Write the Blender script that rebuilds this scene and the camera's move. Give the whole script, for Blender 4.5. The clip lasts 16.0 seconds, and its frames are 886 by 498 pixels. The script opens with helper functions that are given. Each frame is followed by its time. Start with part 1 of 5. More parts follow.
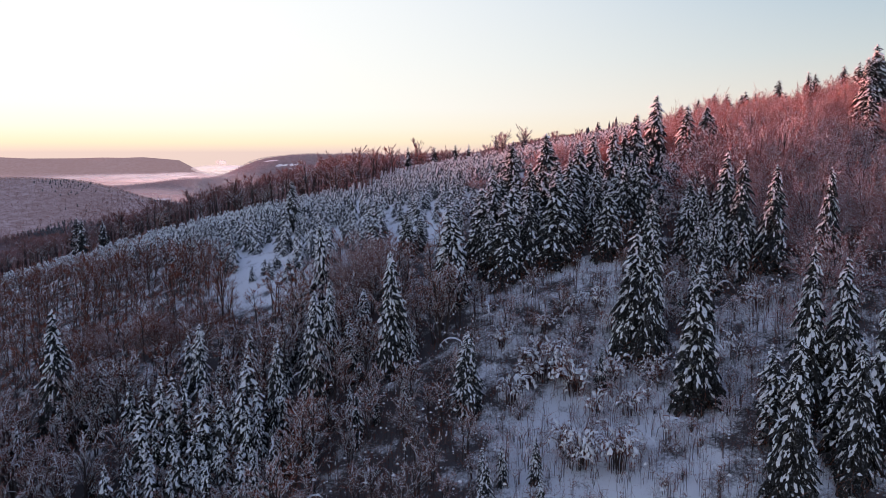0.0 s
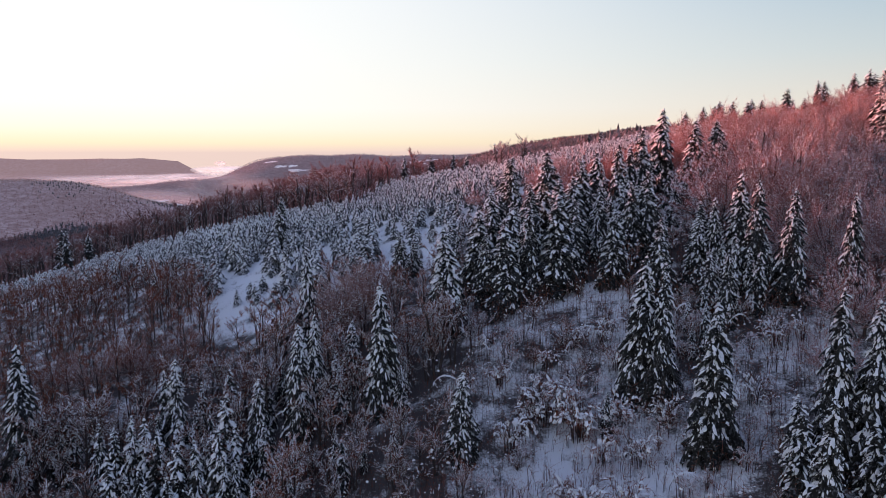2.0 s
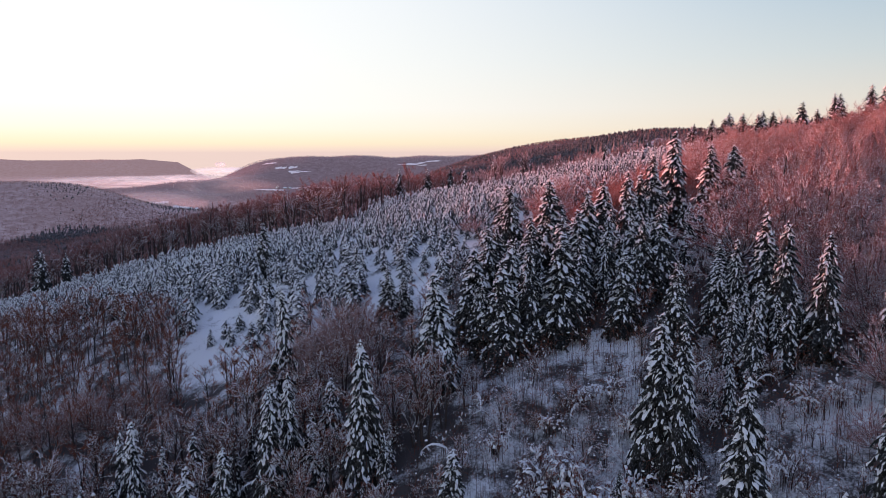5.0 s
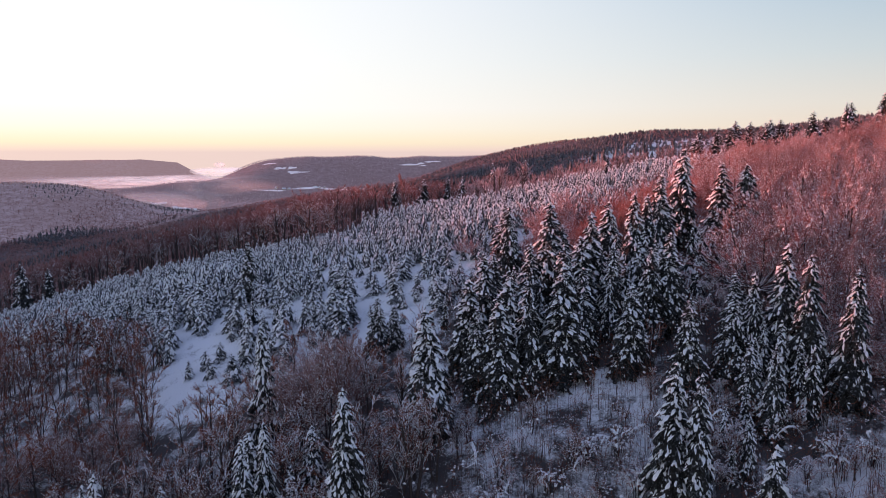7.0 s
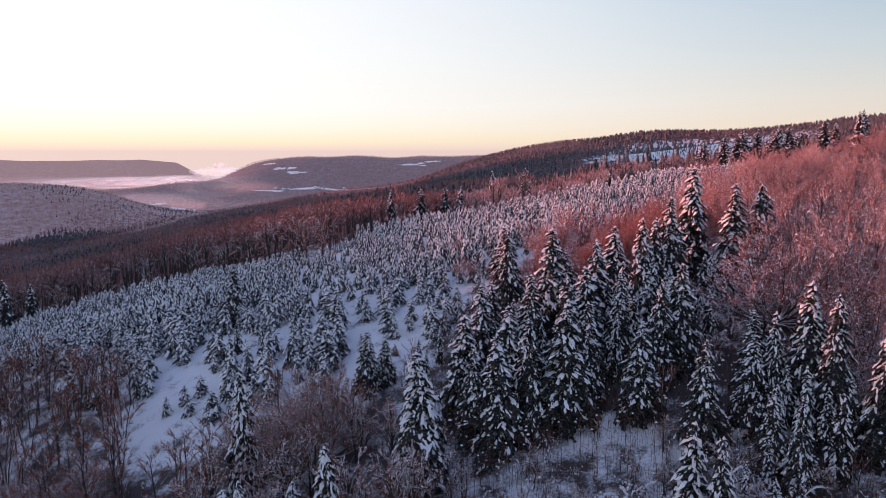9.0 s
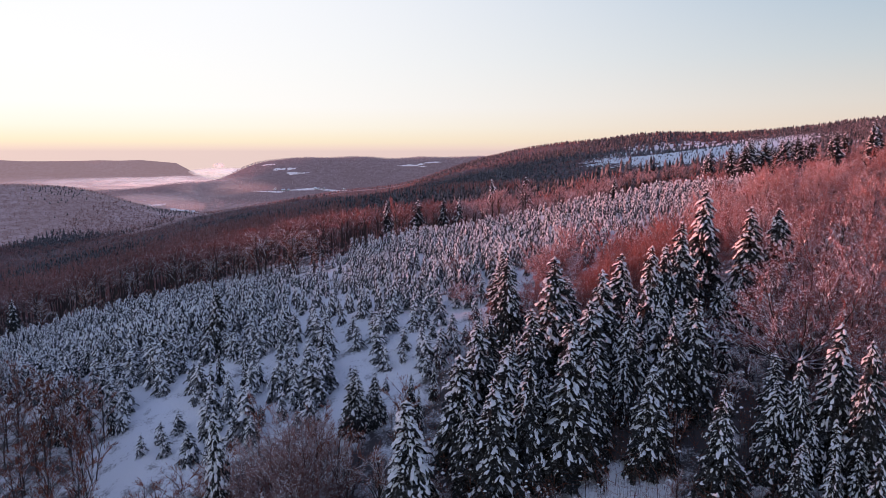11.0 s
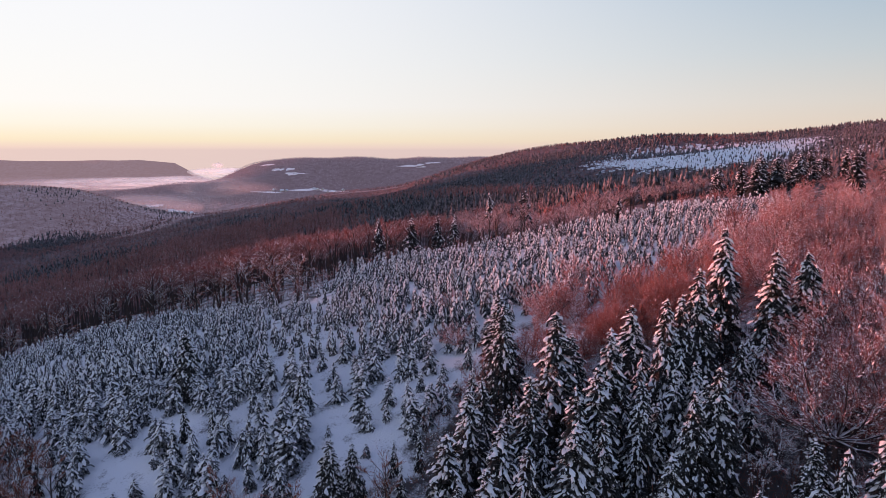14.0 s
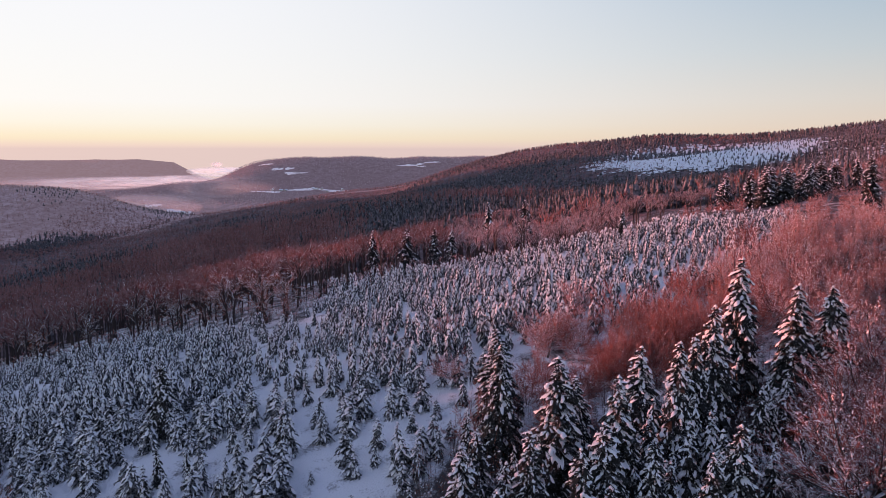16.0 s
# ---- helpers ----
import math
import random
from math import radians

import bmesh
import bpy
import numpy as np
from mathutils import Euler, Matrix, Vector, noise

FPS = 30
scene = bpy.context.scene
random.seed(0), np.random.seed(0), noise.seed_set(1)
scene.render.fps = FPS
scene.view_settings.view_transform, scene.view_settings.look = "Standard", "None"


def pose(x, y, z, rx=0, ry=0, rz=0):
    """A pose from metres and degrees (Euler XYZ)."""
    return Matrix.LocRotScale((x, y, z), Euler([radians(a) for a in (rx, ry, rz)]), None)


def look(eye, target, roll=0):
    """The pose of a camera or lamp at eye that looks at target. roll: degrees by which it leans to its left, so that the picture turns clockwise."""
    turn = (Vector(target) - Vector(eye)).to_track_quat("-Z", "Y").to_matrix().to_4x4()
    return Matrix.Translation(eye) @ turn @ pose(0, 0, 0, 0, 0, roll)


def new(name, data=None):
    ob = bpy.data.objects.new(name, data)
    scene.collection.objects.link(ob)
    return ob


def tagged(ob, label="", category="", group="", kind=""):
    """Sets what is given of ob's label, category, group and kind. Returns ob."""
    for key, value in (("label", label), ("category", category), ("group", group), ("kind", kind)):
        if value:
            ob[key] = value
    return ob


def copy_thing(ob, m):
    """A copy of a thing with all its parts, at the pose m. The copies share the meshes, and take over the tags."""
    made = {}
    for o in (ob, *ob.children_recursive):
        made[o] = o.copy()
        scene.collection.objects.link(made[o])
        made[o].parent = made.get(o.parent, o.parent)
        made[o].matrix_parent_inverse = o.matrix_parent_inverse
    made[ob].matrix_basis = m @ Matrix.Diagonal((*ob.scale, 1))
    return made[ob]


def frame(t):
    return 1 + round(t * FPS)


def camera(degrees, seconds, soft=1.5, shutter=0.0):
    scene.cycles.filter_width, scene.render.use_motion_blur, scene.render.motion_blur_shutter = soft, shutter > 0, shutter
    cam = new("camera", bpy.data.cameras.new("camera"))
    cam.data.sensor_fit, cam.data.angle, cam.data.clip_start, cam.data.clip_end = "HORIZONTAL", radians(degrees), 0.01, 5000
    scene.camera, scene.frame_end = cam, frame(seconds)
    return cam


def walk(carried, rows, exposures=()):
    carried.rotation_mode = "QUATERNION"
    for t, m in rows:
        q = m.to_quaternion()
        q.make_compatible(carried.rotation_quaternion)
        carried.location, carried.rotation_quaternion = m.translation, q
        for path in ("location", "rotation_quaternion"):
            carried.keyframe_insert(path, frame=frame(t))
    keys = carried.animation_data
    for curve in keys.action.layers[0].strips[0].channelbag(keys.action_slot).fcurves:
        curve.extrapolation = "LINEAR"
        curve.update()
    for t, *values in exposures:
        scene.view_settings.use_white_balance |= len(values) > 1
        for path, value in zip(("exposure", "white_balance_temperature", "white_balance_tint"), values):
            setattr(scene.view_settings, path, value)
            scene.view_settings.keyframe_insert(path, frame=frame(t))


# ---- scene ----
cam = camera(62.2, 16.0, soft=0.6)
METRES, EYE, TILT, LEAN, TURN = 90.0, 100.0, -7.5, 0.0, 0.0
ROWS = [
    (0.0, 0.0, 0.0, 0.0, 0.0, 0.0, -0.0),
    (0.5, 0.0031, 0.0272, 0.0145, 0.0, 0.01, -0.03),
    (1.0, 0.0057, 0.0544, 0.0292, -0.02, 0.03, -0.04),
    (1.5, 0.0092, 0.0815, 0.0439, 0.01, 0.03, -0.02),
    (2.0, 0.0122, 0.1084, 0.0588, -0.01, 0.03, -0.01),
    (2.5, 0.0155, 0.1355, 0.0736, 0.01, 0.05, -0.03),
    (3.0, 0.0188, 0.1628, 0.0886, 0.02, 0.04, -0.04),
    (3.5, 0.022, 0.1904, 0.1033, 0.03, 0.05, -0.06),
    (4.0, 0.0255, 0.2182, 0.1184, 0.05, 0.04, -0.05),
    (6.5, 0.0433, 0.3551, 0.192, 0.07, 0.04, -0.07),
    (7.0, 0.047, 0.3847, 0.2085, 0.06, 0.01, -0.08),
    (7.5, 0.0503, 0.4098, 0.2225, 0.07, 0.01, -0.06),
    (8.0, 0.0536, 0.439, 0.239, 0.07, -0.01, -0.06),
    (8.5, 0.0562, 0.4637, 0.2533, 0.07, -0.04, -0.0),
    (9.0, 0.059, 0.4929, 0.2698, 0.09, -0.07, 0.02),
    (11.5, 0.0739, 0.6259, 0.3409, 0.11, -0.06, -0.08),
    (12.0, 0.0774, 0.6555, 0.3568, 0.11, -0.07, -0.09),
    (12.5, 0.0806, 0.6805, 0.3704, 0.11, -0.07, -0.08),
    (13.0, 0.0844, 0.7098, 0.3867, 0.1, -0.09, -0.09),
    (13.5, 0.0876, 0.7345, 0.4004, 0.09, -0.11, -0.09),
    (14.0, 0.0918, 0.7639, 0.4164, 0.09, -0.13, -0.11),
    (14.5, 0.0949, 0.7887, 0.4299, 0.09, -0.14, -0.11),
    (15.0, 0.0986, 0.8182, 0.4459, 0.09, -0.18, -0.1),
    (15.5, 0.1016, 0.8435, 0.4591, 0.1, -0.21, -0.11),
    (16.0, 0.105, 0.8737, 0.4749, 0.09, -0.24, -0.11),
]
walk(cam, [(t, pose(0, 0, EYE, TILT, LEAN, TURN) @ pose(METRES * x, METRES * y, METRES * z, 90 + pitch, roll, yaw)) for t, x, y, z, yaw, pitch, roll in ROWS], [(0.0, 0.0, 6540, 10), (4.0, 0.0, 6500, 10), (8.0, 0.0, 6420, 12), (12.0, -0.12, 6390, 13), (16.0, -0.16, 6390, 13)])

# ---- world and sun ----
SUN_AZ, SUN_EL = radians(75), radians(3.0)          # to the left of straight ahead, just over the hills
SUN_DIR = Vector((-math.sin(SUN_AZ) * math.cos(SUN_EL), math.cos(SUN_AZ) * math.cos(SUN_EL), math.sin(SUN_EL)))


def ramp_of(nodes, stops):
    n = nodes.new("ShaderNodeValToRGB")
    r = n.color_ramp
    while len(r.elements) < len(stops):
        r.elements.new(0.5)
    for e, (p, c) in zip(r.elements, stops):
        e.position, e.color = p, (*c, 1)
    return n


def build_world():
    world = bpy.data.worlds.new("dusk_sky")
    world.use_nodes = True
    nodes, links = world.node_tree.nodes, world.node_tree.links
    nodes.clear()
    out = nodes.new("ShaderNodeOutputWorld")
    bg = nodes.new("ShaderNodeBackground")
    geo = nodes.new("ShaderNodeTexCoord")
    sep = nodes.new("ShaderNodeSeparateXYZ")
    links.new(geo.outputs["Generated"], sep.inputs[0])
    towards = nodes.new("ShaderNodeVectorMath")
    towards.operation = "DOT_PRODUCT"
    towards.inputs[1].default_value = (-math.sin(SUN_AZ), math.cos(SUN_AZ), 0)
    links.new(geo.outputs["Generated"], towards.inputs[0])
    bright = ramp_of(nodes, [(0.0, (0.84, 0.66, 0.61)), (0.003, (0.92, 0.72, 0.63)), (0.013, (1.0, 0.88, 0.64)), (0.032, (1.0, 0.965, 0.84)), (0.058, (1.0, 0.995, 0.97)), (0.21, (0.97, 0.98, 1.0)), (0.42, (0.34, 0.41, 0.65)), (1.0, SKY_TOP)])
    cool = ramp_of(nodes, [(0.0, (0.72, 0.54, 0.51)), (0.004, (0.78, 0.60, 0.54)), (0.022, (0.79, 0.64, 0.52)), (0.06, (0.70, 0.65, 0.59)), (0.12, (0.52, 0.59, 0.63)), (0.20, (0.35, 0.485, 0.61)), (0.42, (0.225, 0.29, 0.52)), (1.0, SKY_TOP)])
    for r in (bright, cool):
        links.new(sep.outputs["Z"], r.inputs[0])
    side = nodes.new("ShaderNodeMapRange")
    side.interpolation_type = "SMOOTHSTEP"
    side.inputs["From Min"].default_value, side.inputs["From Max"].default_value = -0.5, 0.62
    links.new(towards.outputs["Value"], side.inputs["Value"])
    mix = nodes.new("ShaderNodeMix")
    mix.data_type = "RGBA"
    links.new(side.outputs[0], mix.inputs["Factor"])
    links.new(cool.outputs[0], mix.inputs["A"])
    links.new(bright.outputs[0], mix.inputs["B"])
    # the sky opposite the sunset is already dim
    away = nodes.new("ShaderNodeMapRange")
    away.interpolation_type = "SMOOTHSTEP"
    away.inputs["From Min"].default_value, away.inputs["From Max"].default_value = -0.95, -0.3
    away.inputs["To Min"].default_value, away.inputs["To Max"].default_value = 0.95, 1.0
    links.new(towards.outputs["Value"], away.inputs["Value"])
    dim = nodes.new("ShaderNodeVectorMath")
    dim.operation = "SCALE"
    links.new(mix.outputs["Result"], dim.inputs[0])
    links.new(away.outputs[0], dim.inputs["Scale"])
    sky = nodes.new("ShaderNodeTexSky")
    sky.sky_type, sky.sun_disc, sky.sun_elevation, sky.sun_rotation = "NISHITA", False, SUN_EL, -SUN_AZ
    faint = nodes.new("ShaderNodeVectorMath")
    faint.operation = "SCALE"
    faint.inputs["Scale"].default_value = 0.03
    links.new(sky.outputs[0], faint.inputs[0])
    total = nodes.new("ShaderNodeVectorMath")
    links.new(dim.outputs[0], total.inputs[0])
    links.new(faint.outputs[0], total.inputs[1])
    links.new(total.outputs[0], bg.inputs["Color"])
    bg.inputs["Strength"].default_value = SKY_STRENGTH
    links.new(bg.outputs[0], out.inputs[0])
    scene.world = world


SKY_TOP, SKY_STRENGTH = (0.203, 0.258, 0.466), 1.0
build_world()
sun = bpy.data.lights.new("sun", "SUN")
sun.energy, sun.angle, sun.color = 8.0, radians(0.6), (1.0, 0.275, 0.195)
new("sun", sun).matrix_world = look(SUN_DIR * 300 + Vector((0, 0, 200)), (0, 0, 200))


# ---- materials ----
def material(name, rough=0.8):
    m = bpy.data.materials.new(name)
    m.use_nodes = True
    nodes, links = m.node_tree.nodes, m.node_tree.links
    b = nodes["Principled BSDF"]
    b.inputs["Roughness"].default_value = rough
    b.inputs["Specular IOR Level"].default_value = 0.2
    return m, nodes, links, b


def noise_node(nodes, links, scale, detail=3.0, coord="Object", rough=0.55):
    tc = nodes.new("ShaderNodeTexCoord")
    n = nodes.new("ShaderNodeTexNoise")
    n.inputs["Scale"].default_value, n.inputs["Detail"].default_value, n.inputs["Roughness"].default_value = scale, detail, rough
    links.new(tc.outputs[coord], n.inputs["Vector"])
    return n


def mixed(nodes, links, fac, a, b):
    mx = nodes.new("ShaderNodeMix")
    mx.data_type = "RGBA"
    links.new(fac, mx.inputs["Factor"])
    for key, v in (("A", a), ("B", b)):
        if isinstance(v, tuple):
            mx.inputs[key].default_value = (*v, 1)
        else:
            links.new(v, mx.inputs[key])
    return mx.outputs["Result"]


def ranged(nodes, links, value, a, b, lo=0.0, hi=1.0):
    r = nodes.new("ShaderNodeMapRange")
    for key, v in (("From Min", a), ("From Max", b), ("To Min", lo), ("To Max", hi)):
        r.inputs[key].default_value = v
    links.new(value, r.inputs["Value"])
    return r.outputs[0]


def bump(nodes, links, b, height, strength, distance):
    n = nodes.new("ShaderNodeBump")
    n.inputs["Strength"].default_value, n.inputs["Distance"].default_value = strength, distance
    links.new(height, n.inputs["Height"])
    links.new(n.outputs[0], b.inputs["Normal"])


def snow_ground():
    """Snow, broken where the land is wooded by brambles, leaf litter and fallen twigs, and darkened there for the shade
    under the trees (the ground's own attribute).
    """
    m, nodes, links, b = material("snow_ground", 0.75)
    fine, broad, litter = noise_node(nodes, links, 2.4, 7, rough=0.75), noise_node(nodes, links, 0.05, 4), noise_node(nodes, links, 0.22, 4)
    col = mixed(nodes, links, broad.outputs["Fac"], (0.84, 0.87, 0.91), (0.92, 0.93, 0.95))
    litter_shade = nodes.new("ShaderNodeAttribute")
    litter_shade.attribute_name = "litter_shade"
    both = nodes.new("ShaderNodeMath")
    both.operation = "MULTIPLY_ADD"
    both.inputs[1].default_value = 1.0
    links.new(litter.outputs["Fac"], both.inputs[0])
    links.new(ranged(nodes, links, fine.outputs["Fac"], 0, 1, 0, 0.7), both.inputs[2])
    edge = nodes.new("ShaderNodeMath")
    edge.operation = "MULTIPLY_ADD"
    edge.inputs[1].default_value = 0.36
    links.new(litter_shade.outputs["Fac"], edge.inputs[0])
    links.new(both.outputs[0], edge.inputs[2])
    # one dark brown for the litter and for shade under the trees
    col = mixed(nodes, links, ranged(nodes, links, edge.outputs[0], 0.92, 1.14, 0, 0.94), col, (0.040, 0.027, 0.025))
    links.new(col, b.inputs["Base Color"])
    bump(nodes, links, b, fine.outputs["Fac"], 0.8, 0.35)
    return m


def snow_load():
    m, nodes, links, b = material("snow_load", 0.7)
    n = noise_node(nodes, links, 2.5, 4)
    col = mixed(nodes, links, n.outputs["Fac"], (0.86, 0.88, 0.91), (0.94, 0.95, 0.96))
    links.new(col, b.inputs["Base Color"])
    bump(nodes, links, b, n.outputs["Fac"], 0.7, 0.12)
    return m


def tree_random(nodes):
    return nodes.new("ShaderNodeObjectInfo").outputs["Random"]


def island_random(nodes):
    return nodes.new("ShaderNodeNewGeometry").outputs["Random Per Island"]


def up_facing(nodes, links, a, b):
    g = nodes.new("ShaderNodeNewGeometry")
    s = nodes.new("ShaderNodeSeparateXYZ")
    links.new(g.outputs["Normal"], s.inputs[0])
    return ranged(nodes, links, s.outputs["Z"], a, b)


def needles(name, rime, lo):
    m, nodes, links, b = material(name, 0.75)
    col = mixed(nodes, links, island_random(nodes), (0.010, 0.0105, 0.010), (0.026, 0.025, 0.021))
    n = noise_node(nodes, links, 3.0, 4)
    col = mixed(nodes, links, ranged(nodes, links, n.outputs["Fac"], lo, lo + 0.18, 0, rime), col, (0.50, 0.52, 0.57))
    links.new(col, b.inputs["Base Color"])
    return m


def bark(name, dark, light, snowy):
    m, nodes, links, b = material(name, 0.85)
    n = noise_node(nodes, links, 4.0, 4)
    col = mixed(nodes, links, n.outputs["Fac"], dark, light)
    if snowy:
        fleck = noise_node(nodes, links, 1.6, 3)
        mul = nodes.new("ShaderNodeMath")
        mul.operation = "MULTIPLY"
        links.new(up_facing(nodes, links, 0.2, 0.6), mul.inputs[0])
        links.new(ranged(nodes, links, fleck.outputs["Fac"], 0.30, 0.5), mul.inputs[1])
        col = mixed(nodes, links, mul.outputs[0], col, (0.78, 0.79, 0.82))
    links.new(col, b.inputs["Base Color"])
    bump(nodes, links, b, n.outputs["Fac"], 0.6, 0.03)
    return m


def twig_bark(name, a, c, rime, lo=0.45, hi=0.75):
    """Fine twigs: reddish brown bark, in part under rime, differing from tree to tree. Round twigs catch light from all sides, hence the translucent share."""
    m, nodes, links, b = material(name, 0.85)
    tone = nodes.new("ShaderNodeAttribute")
    tone.attribute_name = "tone"
    pick = nodes.new("ShaderNodeMix")
    links.new(ranged(nodes, links, tone.outputs["Fac"], 0.4, 0.6), pick.inputs["Factor"])
    links.new(tree_random(nodes), pick.inputs["A"])
    links.new(ranged(nodes, links, tone.outputs["Fac"], 1.0, 2.0), pick.inputs["B"])
    one = mixed(nodes, links, pick.outputs["Result"], a, c)
    col = mixed(nodes, links, ranged(nodes, links, island_random(nodes), 0, 1, 0, 0.5), one, tuple(0.5 * (p + q) for p, q in zip(a, c)))
    n = noise_node(nodes, links, 0.9, 3)
    frost, part_of = nodes.new("ShaderNodeMath"), ranged(nodes, links, n.outputs["Fac"], lo, hi, 0, rime)
    frost.operation = "MULTIPLY"
    links.new(part_of, frost.inputs[0])
    links.new(ranged(nodes, links, pick.outputs["Result"], 0, 1, 0.4, 1.0), frost.inputs[1])
    col = mixed(nodes, links, frost.outputs[0], col, (0.66, 0.62, 0.65))
    links.new(col, b.inputs["Base Color"])
    thin, both = nodes.new("ShaderNodeBsdfTranslucent"), nodes.new("ShaderNodeMixShader")
    both.inputs[0].default_value = 0.42
    links.new(col, thin.inputs[0])
    links.new(b.outputs[0], both.inputs[1])
    links.new(thin.outputs[0], both.inputs[2])
    links.new(both.outputs[0], nodes["Material Output"].inputs[0])
    return m


def far_conifer(name, rime, haze_glow, dark=(0.022, 0.026, 0.026), light=(0.085, 0.082, 0.085)):
    m, nodes, links, b = material(name, 0.85)
    col = mixed(nodes, links, island_random(nodes), dark, light)
    n = noise_node(nodes, links, 0.35, 2)
    col = mixed(nodes, links, ranged(nodes, links, n.outputs["Fac"], 0.42, 0.66, 0, rime), col, (0.36, 0.35, 0.39))
    # haze in front of the trees is put in as emission
    if haze_glow:
        b.inputs["Emission Color"].default_value, b.inputs["Emission Strength"].default_value = (*haze_glow, 1), 1.0
    links.new(col, b.inputs["Base Color"])
    return m


def far_slope(name, dark, light, haze_glow):
    """Wooded slopes kilometres away: rimed crowns over snow, with the dusk haze in the air before them put in as
    emission.
    """
    m, nodes, links, b = material(name, 0.9)
    n, big = noise_node(nodes, links, 0.05, 5, rough=0.7), noise_node(nodes, links, 0.004, 3)
    col = mixed(nodes, links, ranged(nodes, links, n.outputs["Fac"], 0.38, 0.62), dark, light)
    col = mixed(nodes, links, ranged(nodes, links, big.outputs["Fac"], 0.4, 0.65, 0, 0.5), col, dark)
    links.new(col, b.inputs["Base Color"])
    bump(nodes, links, b, n.outputs["Fac"], 1.0, 6.0)
    if haze_glow:
        b.inputs["Emission Color"].default_value, b.inputs["Emission Strength"].default_value = (*haze_glow, 1), 1.0
    return m


def mist(name, thick, scale, shine):
    m = bpy.data.materials.new(name)
    m.use_nodes = True
    nodes, links = m.node_tree.nodes, m.node_tree.links
    nodes.clear()
    out, mx = nodes.new("ShaderNodeOutputMaterial"), nodes.new("ShaderNodeMixShader")
    clear, body, glow, both = nodes.new("ShaderNodeBsdfTransparent"), nodes.new("ShaderNodeBsdfDiffuse"), nodes.new("ShaderNodeBsdfTranslucent"), nodes.new("ShaderNodeMixShader")
    body.inputs[0].default_value = glow.inputs[0].default_value = (0.95, 0.93, 0.93, 1)
    links.new(body.outputs[0], both.inputs[1])
    links.new(glow.outputs[0], both.inputs[2])
    # the pink dusk glow is put into the mist as emission
    self_lit, whole = nodes.new("ShaderNodeEmission"), nodes.new("ShaderNodeAddShader")
    self_lit.inputs[0].default_value, self_lit.inputs[1].default_value = (1.0, 0.74, 0.72, 1), shine
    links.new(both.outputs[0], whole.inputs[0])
    links.new(self_lit.outputs[0], whole.inputs[1])
    # thick in the heart of the bank, thinning towards its rim
    tc, sep, heart = nodes.new("ShaderNodeTexCoord"), nodes.new("ShaderNodeSeparateXYZ"), nodes.new("ShaderNodeMath")
    links.new(tc.outputs["Object"], sep.inputs[0])
    heart.operation = "MULTIPLY"
    links.new(sep.outputs["Y"], heart.inputs[0])
    links.new(sep.outputs["Y"], heart.inputs[1])
    n = noise_node(nodes, links, scale, 4)
    mul = nodes.new("ShaderNodeMath")
    mul.operation = "MULTIPLY"
    links.new(ranged(nodes, links, heart.outputs[0], 0.0, 0.8), mul.inputs[0])
    links.new(ranged(nodes, links, n.outputs["Fac"], 0.36, 0.6, 0.25 * thick, thick), mul.inputs[1])
    links.new(mul.outputs[0], mx.inputs[0])
    links.new(clear.outputs[0], mx.inputs[1])
    links.new(whole.outputs[0], mx.inputs[2])
    links.new(mx.outputs[0], out.inputs[0])
    return m


SNOW, LOAD, NEEDLES, RIMED_NEEDLES = snow_ground(), snow_load(), needles("spruce_needles", 0.4, 0.53), needles("rimed_needles", 0.6, 0.44)
SPRUCE_BARK = bark("spruce_bark", (0.05, 0.035, 0.03), (0.12, 0.09, 0.08), False)
BEECH_BARK = bark("beech_bark", (0.035, 0.026, 0.024), (0.10, 0.08, 0.075), True)
TWIGS = twig_bark("beech_twigs", (0.26, 0.076, 0.060), (0.66, 0.275, 0.225), 0.8, 0.38, 0.64)
BELT_TWIGS = twig_bark("belt_twigs", (0.125, 0.044, 0.040), (0.36, 0.134, 0.120), 0.65, 0.42, 0.68)
FROST_TWIGS = twig_bark("frosted_twigs", (0.28, 0.080, 0.066), (0.60, 0.215, 0.175), 0.7, 0.42, 0.66)
DARK_TWIGS = twig_bark("dark_twigs", (0.12, 0.038, 0.022), (0.42, 0.140, 0.078), 0.35, 0.52, 0.74)
PALE_TWIGS = twig_bark("pale_twigs", (0.18, 0.085, 0.085), (0.40, 0.225, 0.230), 0.85, 0.36, 0.60)
RED_TWIGS = twig_bark("red_twigs", (0.27, 0.076, 0.056), (0.60, 0.220, 0.170), 0.65, 0.42, 0.66)
BROWN_TWIGS = twig_bark("brown_twigs", (0.24, 0.105, 0.082), (0.48, 0.235, 0.190), 0.7, 0.40, 0.64)
# the hazy copy is paler and emits, in place of haze in the air
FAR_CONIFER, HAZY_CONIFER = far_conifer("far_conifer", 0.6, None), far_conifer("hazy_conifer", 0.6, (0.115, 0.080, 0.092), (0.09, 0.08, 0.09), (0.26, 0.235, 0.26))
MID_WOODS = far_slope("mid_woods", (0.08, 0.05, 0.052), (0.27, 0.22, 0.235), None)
# the next four emit a little, standing in for haze in the air
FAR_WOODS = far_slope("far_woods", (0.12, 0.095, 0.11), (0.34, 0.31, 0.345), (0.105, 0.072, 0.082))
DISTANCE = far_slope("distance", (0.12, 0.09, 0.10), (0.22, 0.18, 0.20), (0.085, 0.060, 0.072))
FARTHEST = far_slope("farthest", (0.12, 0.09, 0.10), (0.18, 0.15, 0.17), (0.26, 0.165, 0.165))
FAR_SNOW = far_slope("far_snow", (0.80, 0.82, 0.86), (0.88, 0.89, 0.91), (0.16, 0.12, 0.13))


